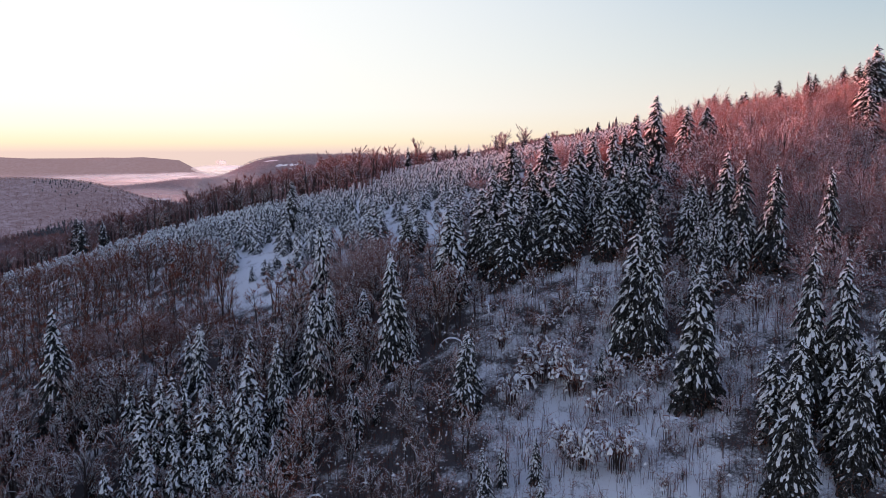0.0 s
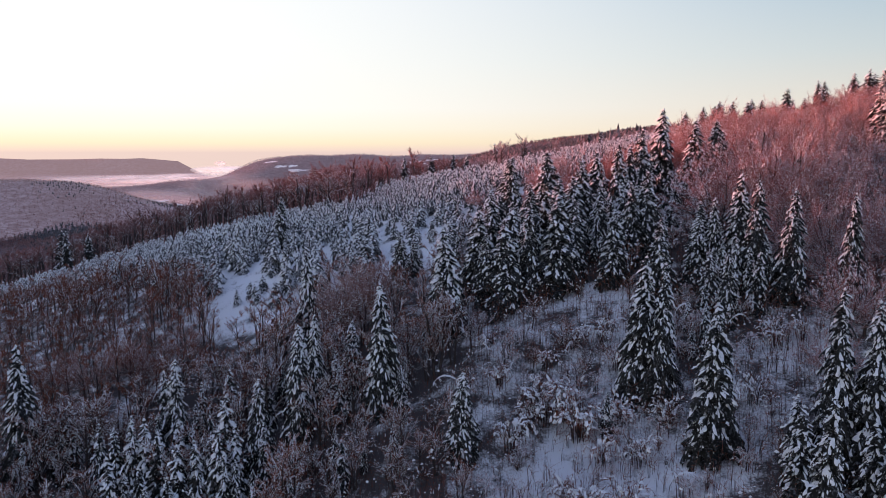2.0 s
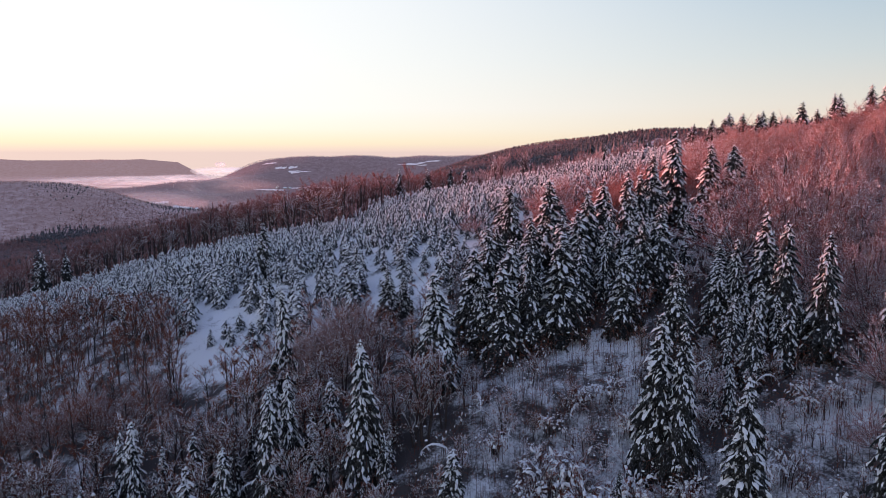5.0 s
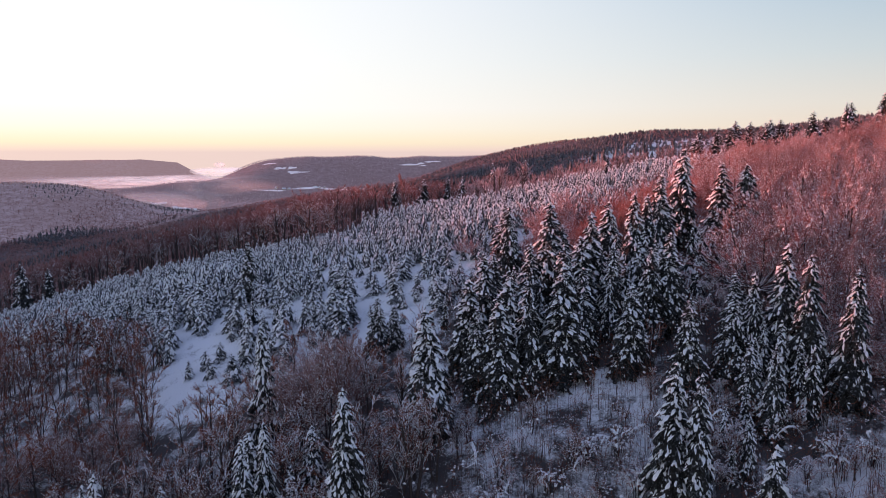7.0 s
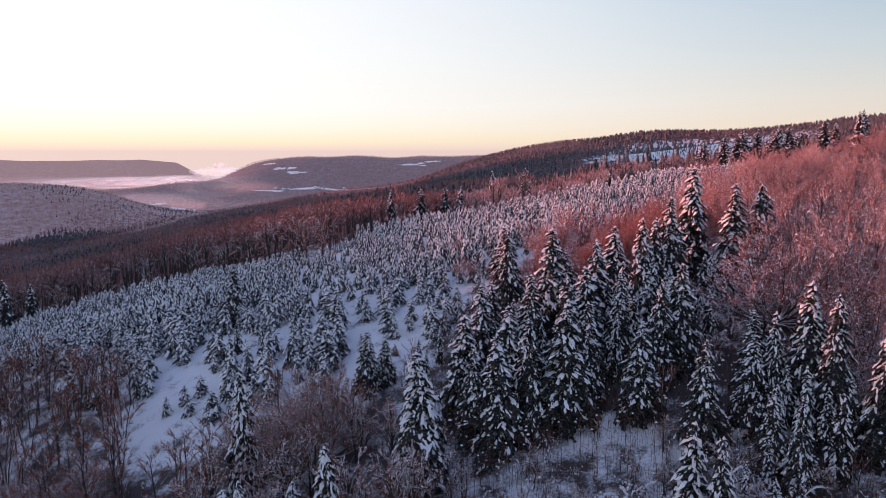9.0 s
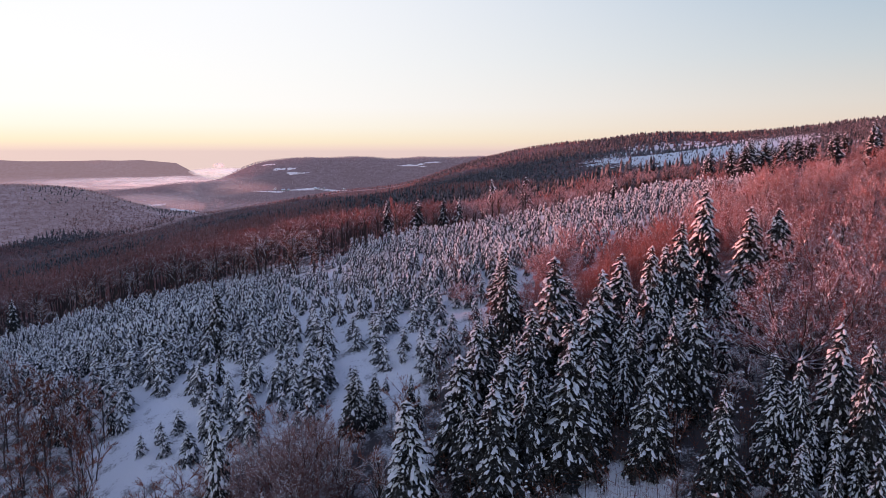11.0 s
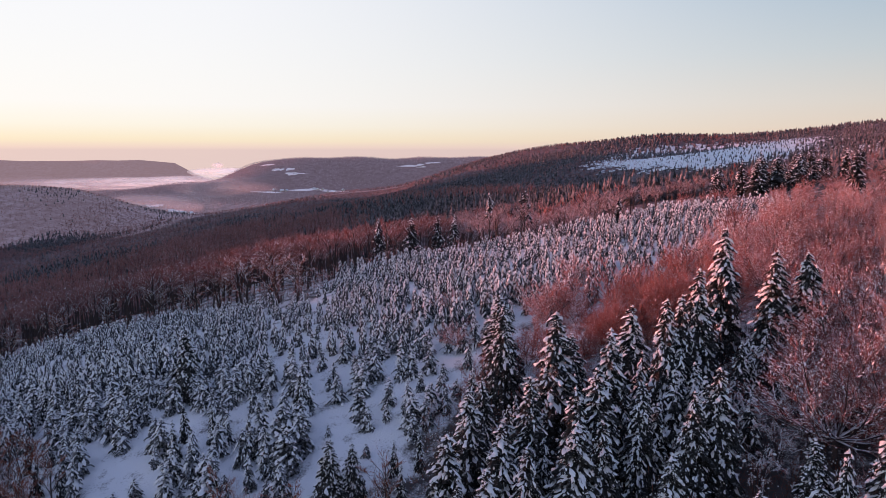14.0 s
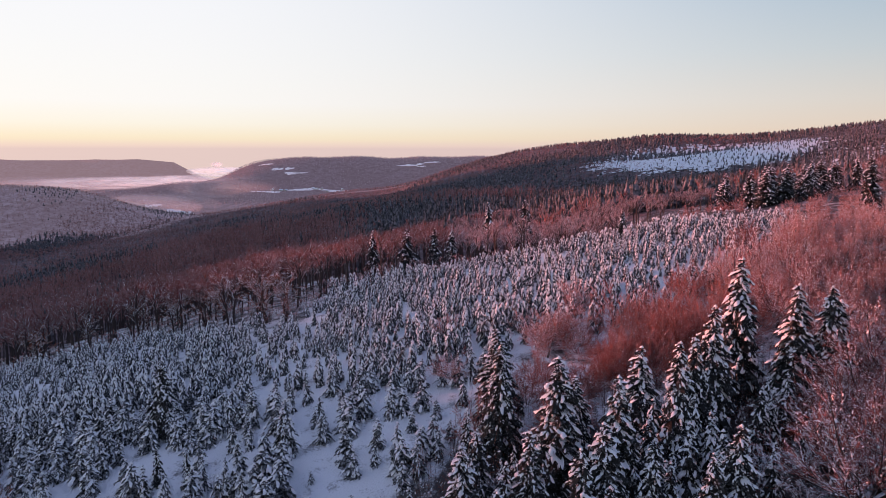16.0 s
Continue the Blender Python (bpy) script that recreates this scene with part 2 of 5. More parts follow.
# ---- mesh helpers ----
def mesh_of(name, verts, tris, materials, index=None, smooth=False):
    """A mesh from arrays of corners and triangles."""
    me = bpy.data.meshes.new(name)
    verts, tris = np.asarray(verts, np.float32).reshape(-1, 3), np.asarray(tris, np.int32).reshape(-1, 3)
    me.vertices.add(len(verts))
    me.vertices.foreach_set("co", verts.ravel())
    me.loops.add(tris.size)
    me.loops.foreach_set("vertex_index", tris.ravel())
    me.polygons.add(len(tris))
    me.polygons.foreach_set("loop_start", np.arange(0, tris.size, 3, dtype=np.int32))
    me.polygons.foreach_set("loop_total", np.full(len(tris), 3, np.int32))
    for m in materials:
        me.materials.append(m)
    if index is not None:
        me.polygons.foreach_set("material_index", np.asarray(index, np.int32))
    me.polygons.foreach_set("use_smooth", np.full(len(tris), smooth))
    me.update(calc_edges=True)
    return me


class Soup:
    """Gathers triangles."""

    def __init__(self):
        self.v, self.t, self.n = [], [], 0

    def add(self, verts, tris):
        self.v.append(np.asarray(verts, float).reshape(-1, 3))
        self.t.append(np.asarray(tris, int).reshape(-1, 3) + self.n)
        self.n += len(self.v[-1])

    def sheet(self, rows):
        """A strip surface: rows x columns of points."""
        r = np.asarray(rows, float)
        a, b = r.shape[:2]
        i = np.arange(a * b).reshape(a, b)
        q = np.stack([i[:-1, :-1], i[:-1, 1:], i[1:, 1:], i[1:, :-1]], -1).reshape(-1, 4)
        self.add(r.reshape(-1, 3), np.concatenate([q[:, [0, 1, 2]], q[:, [0, 2, 3]]]))

    def tube(self, points, radii, sides=4):
        p = np.asarray(points, float)
        d = np.gradient(p, axis=0)
        d /= np.linalg.norm(d, axis=1)[:, None] + 1e-9
        ref = np.where(np.abs(d[:, 2:3]) > 0.9, [[1.0, 0, 0]], [[0, 0, 1.0]])
        s = np.cross(d, ref)
        s /= np.linalg.norm(s, axis=1)[:, None] + 1e-9
        u = np.cross(s, d)
        a = np.linspace(0, 2 * np.pi, sides + 1)
        self.sheet(p[:, None] + np.asarray(radii, float)[:, None, None] * (np.cos(a)[None, :, None] * s[:, None] + np.sin(a)[None, :, None] * u[:, None]))

    def arrays(self):
        if not self.v:
            return np.zeros((0, 3)), np.zeros((0, 3), int)
        return np.concatenate(self.v), np.concatenate(self.t)


def part(name, data, parent, label=""):
    ob = new(name, data)
    ob.parent = parent
    return tagged(ob, label)


def thing(name, label, category, group="", kind=""):
    return tagged(new(name), label, category, group, kind)


def scattered(name, variants, places, label, category):
    """One object that holds many copies of variants [(verts, tris, index)], each at (x, y, z, turn, scale, tallness, which)."""
    mats = variants[0][3]
    vs, ts, ix, n = [], [], [], 0
    which = places[:, 6].astype(int) % len(variants)
    for k, (v, t, i, _) in enumerate(variants):
        p = places[which == k]
        if not len(p):
            continue
        c, s = np.cos(p[:, 3])[:, None], np.sin(p[:, 3])[:, None]
        x = (v[None, :, 0] * c - v[None, :, 1] * s) * p[:, 4:5] + p[:, 0:1]
        y = (v[None, :, 0] * s + v[None, :, 1] * c) * p[:, 4:5] + p[:, 1:2]
        z = v[None, :, 2] * p[:, 5:6] + p[:, 2:3]
        vs.append(np.stack([x, y, z], -1).reshape(-1, 3))
        ts.append((t[None] + (np.arange(len(p)) * len(v))[:, None, None] + n).reshape(-1, 3))
        ix.append(np.tile(i, len(p)))
        n += len(p) * len(v)
    me = mesh_of(name, np.concatenate(vs), np.concatenate(ts), mats, np.concatenate(ix))
    stand = 1.5 + 0.25 * np.sin(places[:, 0] * 0.045 + 1.3 * np.sin(places[:, 1] * 0.03)) * np.cos(places[:, 1] * 0.05) + 0.5 * ((places[:, 0] * 7.31 + places[:, 1] * 3.77) % 1.0 - 0.5)
    tone = np.concatenate([np.repeat(stand[which == k], len(v[0])) for k, v in enumerate(variants)])
    me.attributes.new("tone", "FLOAT", "POINT").data.foreach_set("value", tone.astype(np.float32))
    ob = new(name, me)
    return tagged(ob, label, category, kind="stuff")


# ---- the lie of the land ----
def sstep(a, b, x):
    t = np.clip((x - a) / (b - a), 0, 1)
    return t * t * (3 - 2 * t)


def smax(a, b, k):
    return np.maximum(a, b) + k * np.log1p(np.exp(-np.abs(a - b) / k))


def swell(x, y, cx, cy, rx, ry):
    return np.exp(-((x - cx) / rx) ** 2 - ((y - cy) / ry) ** 2)


def ridge(x, y, a, b, wide, drop):
    """Height of a ridge whose crest runs from a to b, falling off to its sides."""
    dx, dy = b[0] - a[0], b[1] - a[1]
    s = np.clip(((x - a[0]) * dx + (y - a[1]) * dy) / (dx * dx + dy * dy), 0, 1)
    d = np.hypot(x - a[0] - s * dx, y - a[1] - s * dy) / wide
    return a[2] + (b[2] - a[2]) * s - drop * (1 - 1 / (1 + d ** 3))


def height(x, y):
    """The ground's height: the near hillside, the slope beyond it, the valley with its far hills, and unseen ridges
    added to block the low sun.
    """
    x, y = np.asarray(x, float), np.asarray(y, float)
    u, v = np.clip(x / 100, -8, 8), np.clip((y - 200) / 100, -2.2, 6)
    near = 82.1 + 20.65 * u + 20.38 * v - 2.7 * u * u - 10.8 * v * v + 0.6 * v ** 3 * sstep(4, 2, v)
    near = near - 10 * swell(x, y, -42, 122, 30, 26) - 5.5 * swell(x, y, 27, 118, 22, 17)
    cap = 150 * np.exp(-((y - 700) / 1450) ** 2)
    mid = 62 - smax(-0.19 * x, -cap, 25) - 28 * swell(x, y, 260, 960, 260, 330)
    mid = mid - 15 * swell(x, y, 430, 1420, 140, 110) + 34 * swell(x, y, 330, 2230, 330, 420) + 14 * swell(x, y, -60, 900, 260, 350)
    mid = mid - 11 * swell(x, y, 590, 1280, 200, 330) + 11 * swell(x, y, 440, 1720, 130, 150) + 8 * swell(x, y, 430, 1930, 220, 330) + 7 * swell(x, y, 744, 1340, 90, 130)
    mid = mid - 150 * sstep(380, 90, y) - 160 * sstep(2350, 3100, y)
    far = ridge(x, y, (-770, 3780, 88), (350, 3800, 92), 330, 190)
    far = smax(far, ridge(x, y, (-2900, 4420, 68), (-1640, 4420, 66), 210, 190), 10)
    far = smax(far, ridge(x, y, (-1500, 3300, -55), (-900, 3550, 0), 260, 120), 10)
    far = smax(far, ridge(x, y, (-2100, 2200, 46), (-1290, 2300, 10), 420, 190), 10)
    far = smax(far, ridge(x, y, (-1290, 2300, 10), (-960, 2430, -80), 330, 150), 10)
    # three ridges out of view on the left, added to shade the lower slopes
    far = smax(far, ridge(x, y, (-3700, -2300, 240), (-2560, 2350, 240), 480, 400), 10)
    far = smax(far, ridge(x, y, (-3700, -2300, 253), (-2912, 905, 253), 480, 420), 4)
    far = smax(far, ridge(x, y, (-2760, 1900, 315), (-2660, 2150, 320), 330, 500), 10)
    mid = mid - 30 * swell(x, y, -140, 2100, 150, 450)
    h = smax(smax(smax(near, mid, 6), far, 12), -115 + 0 * x, 12) + 14 * swell(x, y, 55, 510, 110, 85)
    h = h - (3 + 7 * sstep(-15, 40, x)) * sstep(305, 345, y) * sstep(-60, -25, x) * sstep(100, 60, x) * sstep(600, 460, y)     # the hollow behind the plantation
    rough = np.sin(x * 0.11 + 1.3 * np.sin(y * 0.07)) * np.cos(y * 0.13 + x * 0.04) + 0.6 * np.sin(x * 0.31 + y * 0.19)
    return h + 0.45 * rough * sstep(650, 420, y) + (3 * np.sin(x * 0.0088) + 3 * np.sin(x * 0.021 + y * 0.006)) * sstep(2900, 3600, y) + 2.5 * np.sin(x * 0.009 + 2) * np.sin(y * 0.007 + x * 0.004) * sstep(450, 900, y)


# ---- where things grow ----
def inside(poly, x, y):
    """Which of the points lie in the polygon."""
    p = np.array(poly, float)
    q = np.roll(p, -1, 0)
    hit = np.zeros(np.shape(x), bool)
    for (ax, ay), (bx, by) in zip(p, q):
        hit ^= ((ay > y) != (by > y)) & (x < (bx - ax) * (y - ay) / (by - ay + 1e-12) + ax)
    return hit


PLANTATION = [(-200, 262), (-170, 296), (-120, 304), (-90, 306), (-67, 297), (-48, 289), (-29, 276), (-27, 300), (-26, 312), (4, 317), (38, 319), (69, 323), (91, 318), (110, 310), (108, 270), (80, 250), (59, 236), (36, 228), (22, 224), (14, 212),
              (10, 196), (2, 187), (-8, 181), (-20, 180), (-36, 176), (-52, 184), (-70, 206), (-82, 214), (-120, 236)]
CLEARINGS = [(-45, 198, 10, 19), (-8, 184, 8, 10), (-12, 202, 7, 9), (2, 206, 6, 12), (-28, 212, 8, 6), (-22, 306, 6, 4), (14, 222, 5, 8), (-62, 304, 8, 3), (-33, 201, 7, 6), (-21, 200, 6, 5), (-12, 182, 6, 9), (1, 200, 5, 7), (-2, 216, 7, 4), (-20, 240, 4, 4), (-41, 229, 4, 4), (-8, 192, 6, 6), (4, 231, 4, 3), (-30, 232, 4, 3), (-25, 274, 4, 8), (-15, 209, 5, 4), (-88, 305, 7, 3)]
GAP = [(8, 97), (9, 111), (12, 120), (18, 127), (30, 126), (37, 115), (40, 99), (31, 90), (12, 90)]


def spaced(lo, hi, fine_lo, fine_hi, step, growth):
    inner = list(np.arange(fine_lo, fine_hi + step, step))
    s, p = step, inner[-1]
    while p < hi:
        s *= growth
        p += s
        inner.append(p)
    s, p, outer = step, inner[0], []
    while p > lo:
        s *= growth
        p -= s
        outer.append(p)
    return np.array(outer[::-1] + inner)


def build_ground():
    xs, ys = spaced(-9000, 9000, -150, 150, 3.5, 1.07), spaced(-6000, 12000, 80, 400, 3.5, 1.04)
    gx, gy = np.meshgrid(xs, ys)
    gz = height(gx, gy)
    a, b = gx.shape
    i = np.arange(a * b).reshape(a, b)
    q = np.stack([i[:-1, :-1], i[:-1, 1:], i[1:, 1:], i[1:, :-1]], -1).reshape(-1, 4)
    tris = np.concatenate([q[:, [0, 1, 2]], q[:, [0, 2, 3]]])
    cx, cy = gx.ravel()[tris].mean(1), gy.ravel()[tris].mean(1)
    zone = np.zeros(len(cx), int)
    # from zone 2 on, the materials carry their haze as emission
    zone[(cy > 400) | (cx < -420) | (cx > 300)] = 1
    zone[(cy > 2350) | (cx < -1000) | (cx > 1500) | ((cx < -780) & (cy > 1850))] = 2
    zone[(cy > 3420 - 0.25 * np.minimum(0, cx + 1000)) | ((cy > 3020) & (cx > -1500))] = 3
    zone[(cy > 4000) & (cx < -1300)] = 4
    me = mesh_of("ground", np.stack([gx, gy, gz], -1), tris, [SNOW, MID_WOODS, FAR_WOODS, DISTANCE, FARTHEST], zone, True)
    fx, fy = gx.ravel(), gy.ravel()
    litter_shade = np.zeros(len(fx))
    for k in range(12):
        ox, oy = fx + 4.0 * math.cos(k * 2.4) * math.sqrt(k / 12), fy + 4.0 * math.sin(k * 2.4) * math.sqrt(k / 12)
        # raised in the grove, right slope and lower wood to paint their shade
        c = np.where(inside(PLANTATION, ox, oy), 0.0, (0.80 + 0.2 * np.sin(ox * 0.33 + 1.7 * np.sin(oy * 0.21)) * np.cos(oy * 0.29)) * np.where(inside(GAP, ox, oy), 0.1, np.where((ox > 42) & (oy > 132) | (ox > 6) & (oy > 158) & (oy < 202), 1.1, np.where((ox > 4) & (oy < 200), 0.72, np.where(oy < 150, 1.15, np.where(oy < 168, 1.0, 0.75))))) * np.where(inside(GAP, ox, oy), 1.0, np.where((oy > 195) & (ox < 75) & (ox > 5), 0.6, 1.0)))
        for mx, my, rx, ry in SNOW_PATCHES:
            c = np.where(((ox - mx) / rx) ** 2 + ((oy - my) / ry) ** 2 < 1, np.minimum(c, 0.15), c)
        litter_shade += c / 12
    at = me.attributes.new("litter_shade", "FLOAT", "POINT")
    at.data.foreach_set("value", litter_shade.astype(np.float32))
    tagged(new("ground", me), "snow-covered hillside falling to a wooded valley", "ground", kind="structure")


# snow-covered open land far off: centre and half sizes
MEADOWS = [(-1130, 2936, 50, 60), (-1010, 2720, 60, 60), (-960, 2640, 50, 40), (-880, 2560, 60, 50), (-640, 3310, 150, 30), (-500, 3320, 90, 25), (-850, 3618, 35, 22), (-745, 3560, 50, 24), (-690, 3510, 60, 18), (-150, 3590, 70, 18), (-60, 3620, 60, 18)]
SNOWFIELD = [(240, 1317), (314, 1459), (392, 1539), (439, 1548), (513, 1503), (587, 1423), (600, 1301), (575, 1189), (490, 1020), (453, 966), (414, 969), (397, 1010), (354, 1068), (319, 1133), (282, 1216)]
HIGH_FIELD = [(349, 700), (363, 690), (461, 850), (482, 930), (455, 930), (396, 850)]
SNOW_PATCHES = [(32, 154, 6, 5), (23, 126, 6, 5), (-46, 190, 15, 24), (10, 142, 4, 4), (31, 152, 5, 5), (-8, 184, 10, 8), (60, 128, 7, 5), (390, 740, 40, 40), (84, 246, 10, 6)]
build_ground()


def snow_patch(name, cx, cy, rx, ry, seed, mat=SNOW):
    """Open snow among far woods, draped on the slope, with an uneven edge."""
    q = np.random.default_rng(seed)
    ph = q.uniform(0, 6.28, 4)
    a = np.linspace(0, 6.2832, 49)[:-1]
    edge = 1 + 0.22 * np.sin(3 * a + ph[0]) + 0.16 * np.sin(5 * a + ph[1]) + 0.1 * np.sin(9 * a + ph[2]) + 0.07 * np.sin(17 * a + ph[3])
    rings = np.linspace(0, 1, 7)[:, None]
    x, y = cx + rx * rings * (edge * np.cos(a))[None], cy + ry * rings * (edge * np.sin(a))[None]
    pts = np.stack([x, y, height(x, y) + 2.0], -1)
    s = Soup()
    s.sheet(np.concatenate([pts, pts[:, :1]], 1))
    tagged(new(name, mesh_of(name, *s.arrays(), [mat], None, True)), "open snowy meadow among the far woods", "meadow", kind="structure")


for k, (mx, my, rx, ry) in enumerate(MEADOWS):
    q = np.random.default_rng(500 + k)
    for j in range(4):
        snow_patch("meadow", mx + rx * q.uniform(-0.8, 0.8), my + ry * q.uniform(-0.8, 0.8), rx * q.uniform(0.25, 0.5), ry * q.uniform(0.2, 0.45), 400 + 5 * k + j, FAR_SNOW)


def snow_sheet(poly, step, label):
    """Open snow draped over the slope inside a polygon, frayed along its edge."""
    p = np.array(poly, float)
    gx, gy = np.meshgrid(np.arange(p[:, 0].min() - 20, p[:, 0].max() + 20, step), np.arange(p[:, 1].min() - 20, p[:, 1].max() + 20, step))
    q = np.random.default_rng(420)
    i = np.arange(gx.size).reshape(gx.shape)
    quad = np.stack([i[:-1, :-1], i[:-1, 1:], i[1:, 1:], i[1:, :-1]], -1).reshape(-1, 4)
    cx, cy = gx.ravel()[quad].mean(1), gy.ravel()[quad].mean(1)
    quad = quad[inside(poly, cx + 14 * np.sin(cy * 0.09) + q.normal(0, 10, len(cx)), cy + 22 * np.sin(cx * 0.11) + q.normal(0, 24, len(cx)))]
    tris = np.concatenate([quad[:, [0, 1, 2]], quad[:, [0, 2, 3]]])
    me = mesh_of("snowfield", np.stack([gx, gy, height(gx, gy) + 1.2], -1), tris, [SNOW], None, True)
    tagged(new("snowfield", me), label, "snowfield", kind="structure")


snow_sheet(SNOWFIELD, 5.0, "open snowfield with scattered small trees on the far ridge")
snow_sheet(HIGH_FIELD, 5.0, "open snowy meadow high on the hillside")


# ---- trees: shapes ----
def unit(v):
    return v / (np.linalg.norm(v, axis=-1, keepdims=True) + 1e-9)


def clumps(soup, at, along, size, wide, high, rng, rim_points=6):
    """Lumps of snow on drooping boughs: uneven ovals, broader at their outer end, domed."""
    at, along = np.asarray(at, float), unit(np.asarray(along, float))
    size, wide, high = (np.asarray(k, float)[:, None, None] for k in (size, wide, high))
    n = len(at)
    side = unit(np.cross(along, np.array([0, 0, 1.0]) + rng.normal(0, 0.25, (n, 3))))
    face = np.cross(side, along)
    face *= np.where(face[:, 2:3] < 0, -1, 1)
    m = rim_points
    a = np.linspace(0, 2 * np.pi, m + 1)[:m][None, :, None] + rng.uniform(0, 1, (n, 1, 1))
    far = np.cos(a)
    k = rng.uniform(0.55, 1.35, (n, m, 1))
    rim = at[:, None] + along[:, None] * size * far * k + side[:, None] * wide * np.sin(a) * k * (1 + 0.3 * far) - face[:, None] * high * 0.35
    top = at[:, None] + face[:, None] * high + along[:, None] * size * rng.uniform(-0.1, 0.35, (n, 1, 1))
    v = np.concatenate([rim, top], 1)
    t = np.array([[i, (i + 1) % m, m] for i in range(m)])
    soup.add(v.reshape(-1, 3), (t[None] + (m + 1) * np.arange(n)[:, None, None]).reshape(-1, 3))


def spruce_shape(rng, tall, wide, boughs, segs, droop, bare, snow_share, lump=0.46, dark=0.55, blunt=0.8, lumps=1.6, flecks=1.2):
    """Trunk, drooping ragged boughs and the lumps of snow that lie on them, as three soups."""
    trunk, green, snow = Soup(), Soup(), Soup()
    lean, up = rng.normal(0, 0.012, 2), np.array([0, 0, 1.0])
    axis = lambda z: np.array([lean[0] * z, lean[1] * z, z])
    trunk.tube([axis(z) for z in (-0.6, tall * 0.3, tall * 0.7, tall * 0.99)], [0.016 * tall + 0.03, 0.012 * tall + 0.02, 0.006 * tall + 0.01, 0.012], 6 if segs > 2 else 4)
    uneven = rng.uniform(0, 6.28, 2)
    at, way, size, bits = [], [], [], []
    for k in range(boughs):
        f = 1 - (1 - bare) * (1 - (k + rng.random()) / boughs) ** 0.72     # closer together towards the tip
        f = bare + (f - bare) * 0.985
        a = k * 2.39996 + rng.normal(0, 0.35)
        full = 1 + 0.16 * math.sin(3 * a + uneven[0] + 9 * f) + 0.12 * math.sin(a + uneven[1])
        L = (wide * (1 - f) ** blunt * min(1, 0.5 + 5 * (f - bare)) + 0.02 * tall) * rng.uniform(0.55, 1.2) * full
        d = droop * rng.uniform(0.65, 1.4) * (0.6 + 0.5 * (1 - f))
        out, side = np.array([math.cos(a), math.sin(a), 0]), np.array([-math.sin(a), math.cos(a), 0])
        s = np.linspace(0.04, 1, segs + 1)
        bend = rng.normal(0, 0.2)
        mid = axis(f * tall) + L * (s[:, None] * out + (bend * s * s)[:, None] * side) + (L * (0.26 * s - d * s ** 1.8))[:, None] * up
        w = 0.20 * L * np.sin(np.pi * (0.14 + 0.80 * s)) ** 0.8 + 0.02 * wide
        jag = rng.uniform(0.5, 1.4, (segs + 1, 2))
        hang = w * rng.uniform(0.5, 1.2, segs + 1)
        left = mid + side * (w * jag[:, 0])[:, None] - up * hang[:, None]
        right = mid - side * (w * jag[:, 1])[:, None] - up * hang[:, None]
        green.sheet(np.stack([left, mid, right], 1))
        for edge, sg in ((left, 1), (right, -1)):                          # hanging twigs along both edges
            for j in range(1, segs + 1):
                for _ in range(2 if segs > 2 else 1):
                    p, q = edge[j - 1], edge[j]
                    c = p + (q - p) * rng.random()
                    green.add([c - (q - p) * 0.22, c + (q - p) * 0.22, c + side * sg * 0.14 * L * rng.random() + out * 0.12 * L * rng.random() - up * ((0.06 + 0.2 * rng.random()) * L)], [[0, 1, 2]])
        shelter = 1 - dark * max(0, 1 - f / 0.42)
        if rng.random() > snow_share * shelter:                            # the sheltered lowest boughs carry less
            continue
        for _ in range(max(1, int(lumps * (0.45 + L / wide) * rng.uniform(0.5, 1.6) + 0.5))):
            g = rng.uniform(0.3, 1.02)
            j = min(segs - 1, int(g * segs))
            at.append(np.array([np.interp(g, s, mid[:, c]) for c in range(3)]) + side * rng.normal(0, 0.5) * np.interp(g, s, w) + up * 0.03 * L)
            way.append(unit(mid[j + 1] - mid[j]) + side * rng.normal(0, 0.3))
            size.append(lump * rng.uniform(0.4, 1.0) ** 1.5 * (0.6 + 0.55 * min(1, L / wide + 0.25)) * (1.3 if rng.random() < 0.12 else 1))
        for _ in range(rng.poisson(flecks)):                               # crumbs caught among the twigs
            g = rng.uniform(0.35, 1.05)
            bits.append(np.array([np.interp(g, s, mid[:, c]) for c in range(3)]) + side * rng.normal(0, 1.0) * np.interp(g, s, w) + up * 0.02 * L)
    size = np.array(size)
    clumps(snow, at, way, size * rng.uniform(0.75, 1.4, len(size)), size * rng.uniform(0.30, 0.50, len(size)), size * rng.uniform(0.3, 0.55, len(size)), rng, 8)
    if bits:
        b = np.array(bits)[:, None] + rng.normal(0, 0.16 * lump, (len(bits), 3, 3)) * (1, 1, 1.3)
        snow.add(b.reshape(-1, 3), np.arange(3 * len(bits)).reshape(-1, 3))
    tip = axis(tall)
    green.tube([tip - (0, 0, 0.05 * tall), tip], [0.008 * tall, 0.003], 3)
    blob(snow, tip - (0, 0, 0.02 * tall), 0.5 * lump, rng, 1.4)
    return trunk.arrays(), green.arrays(), snow.arrays()


def blob(soup, p, r, rng, flat=0.7):
    """A small lump of snow."""
    a = np.linspace(0, 6.2832, 6)[:5] + rng.random()
    q = r * rng.uniform(0.7, 1.25, 5)
    rim = np.stack([p[0] + q * np.cos(a), p[1] + q * np.sin(a), p[2] - 0.1 * r + 0 * a], 1)
    v = np.concatenate([rim, [[p[0], p[1], p[2] + flat * r], [p[0], p[1], p[2] - 0.5 * r]]])
    soup.add(v, [[i, (i + 1) % 5, 5] for i in range(5)] + [[(i + 1) % 5, i, 6] for i in range(5)])


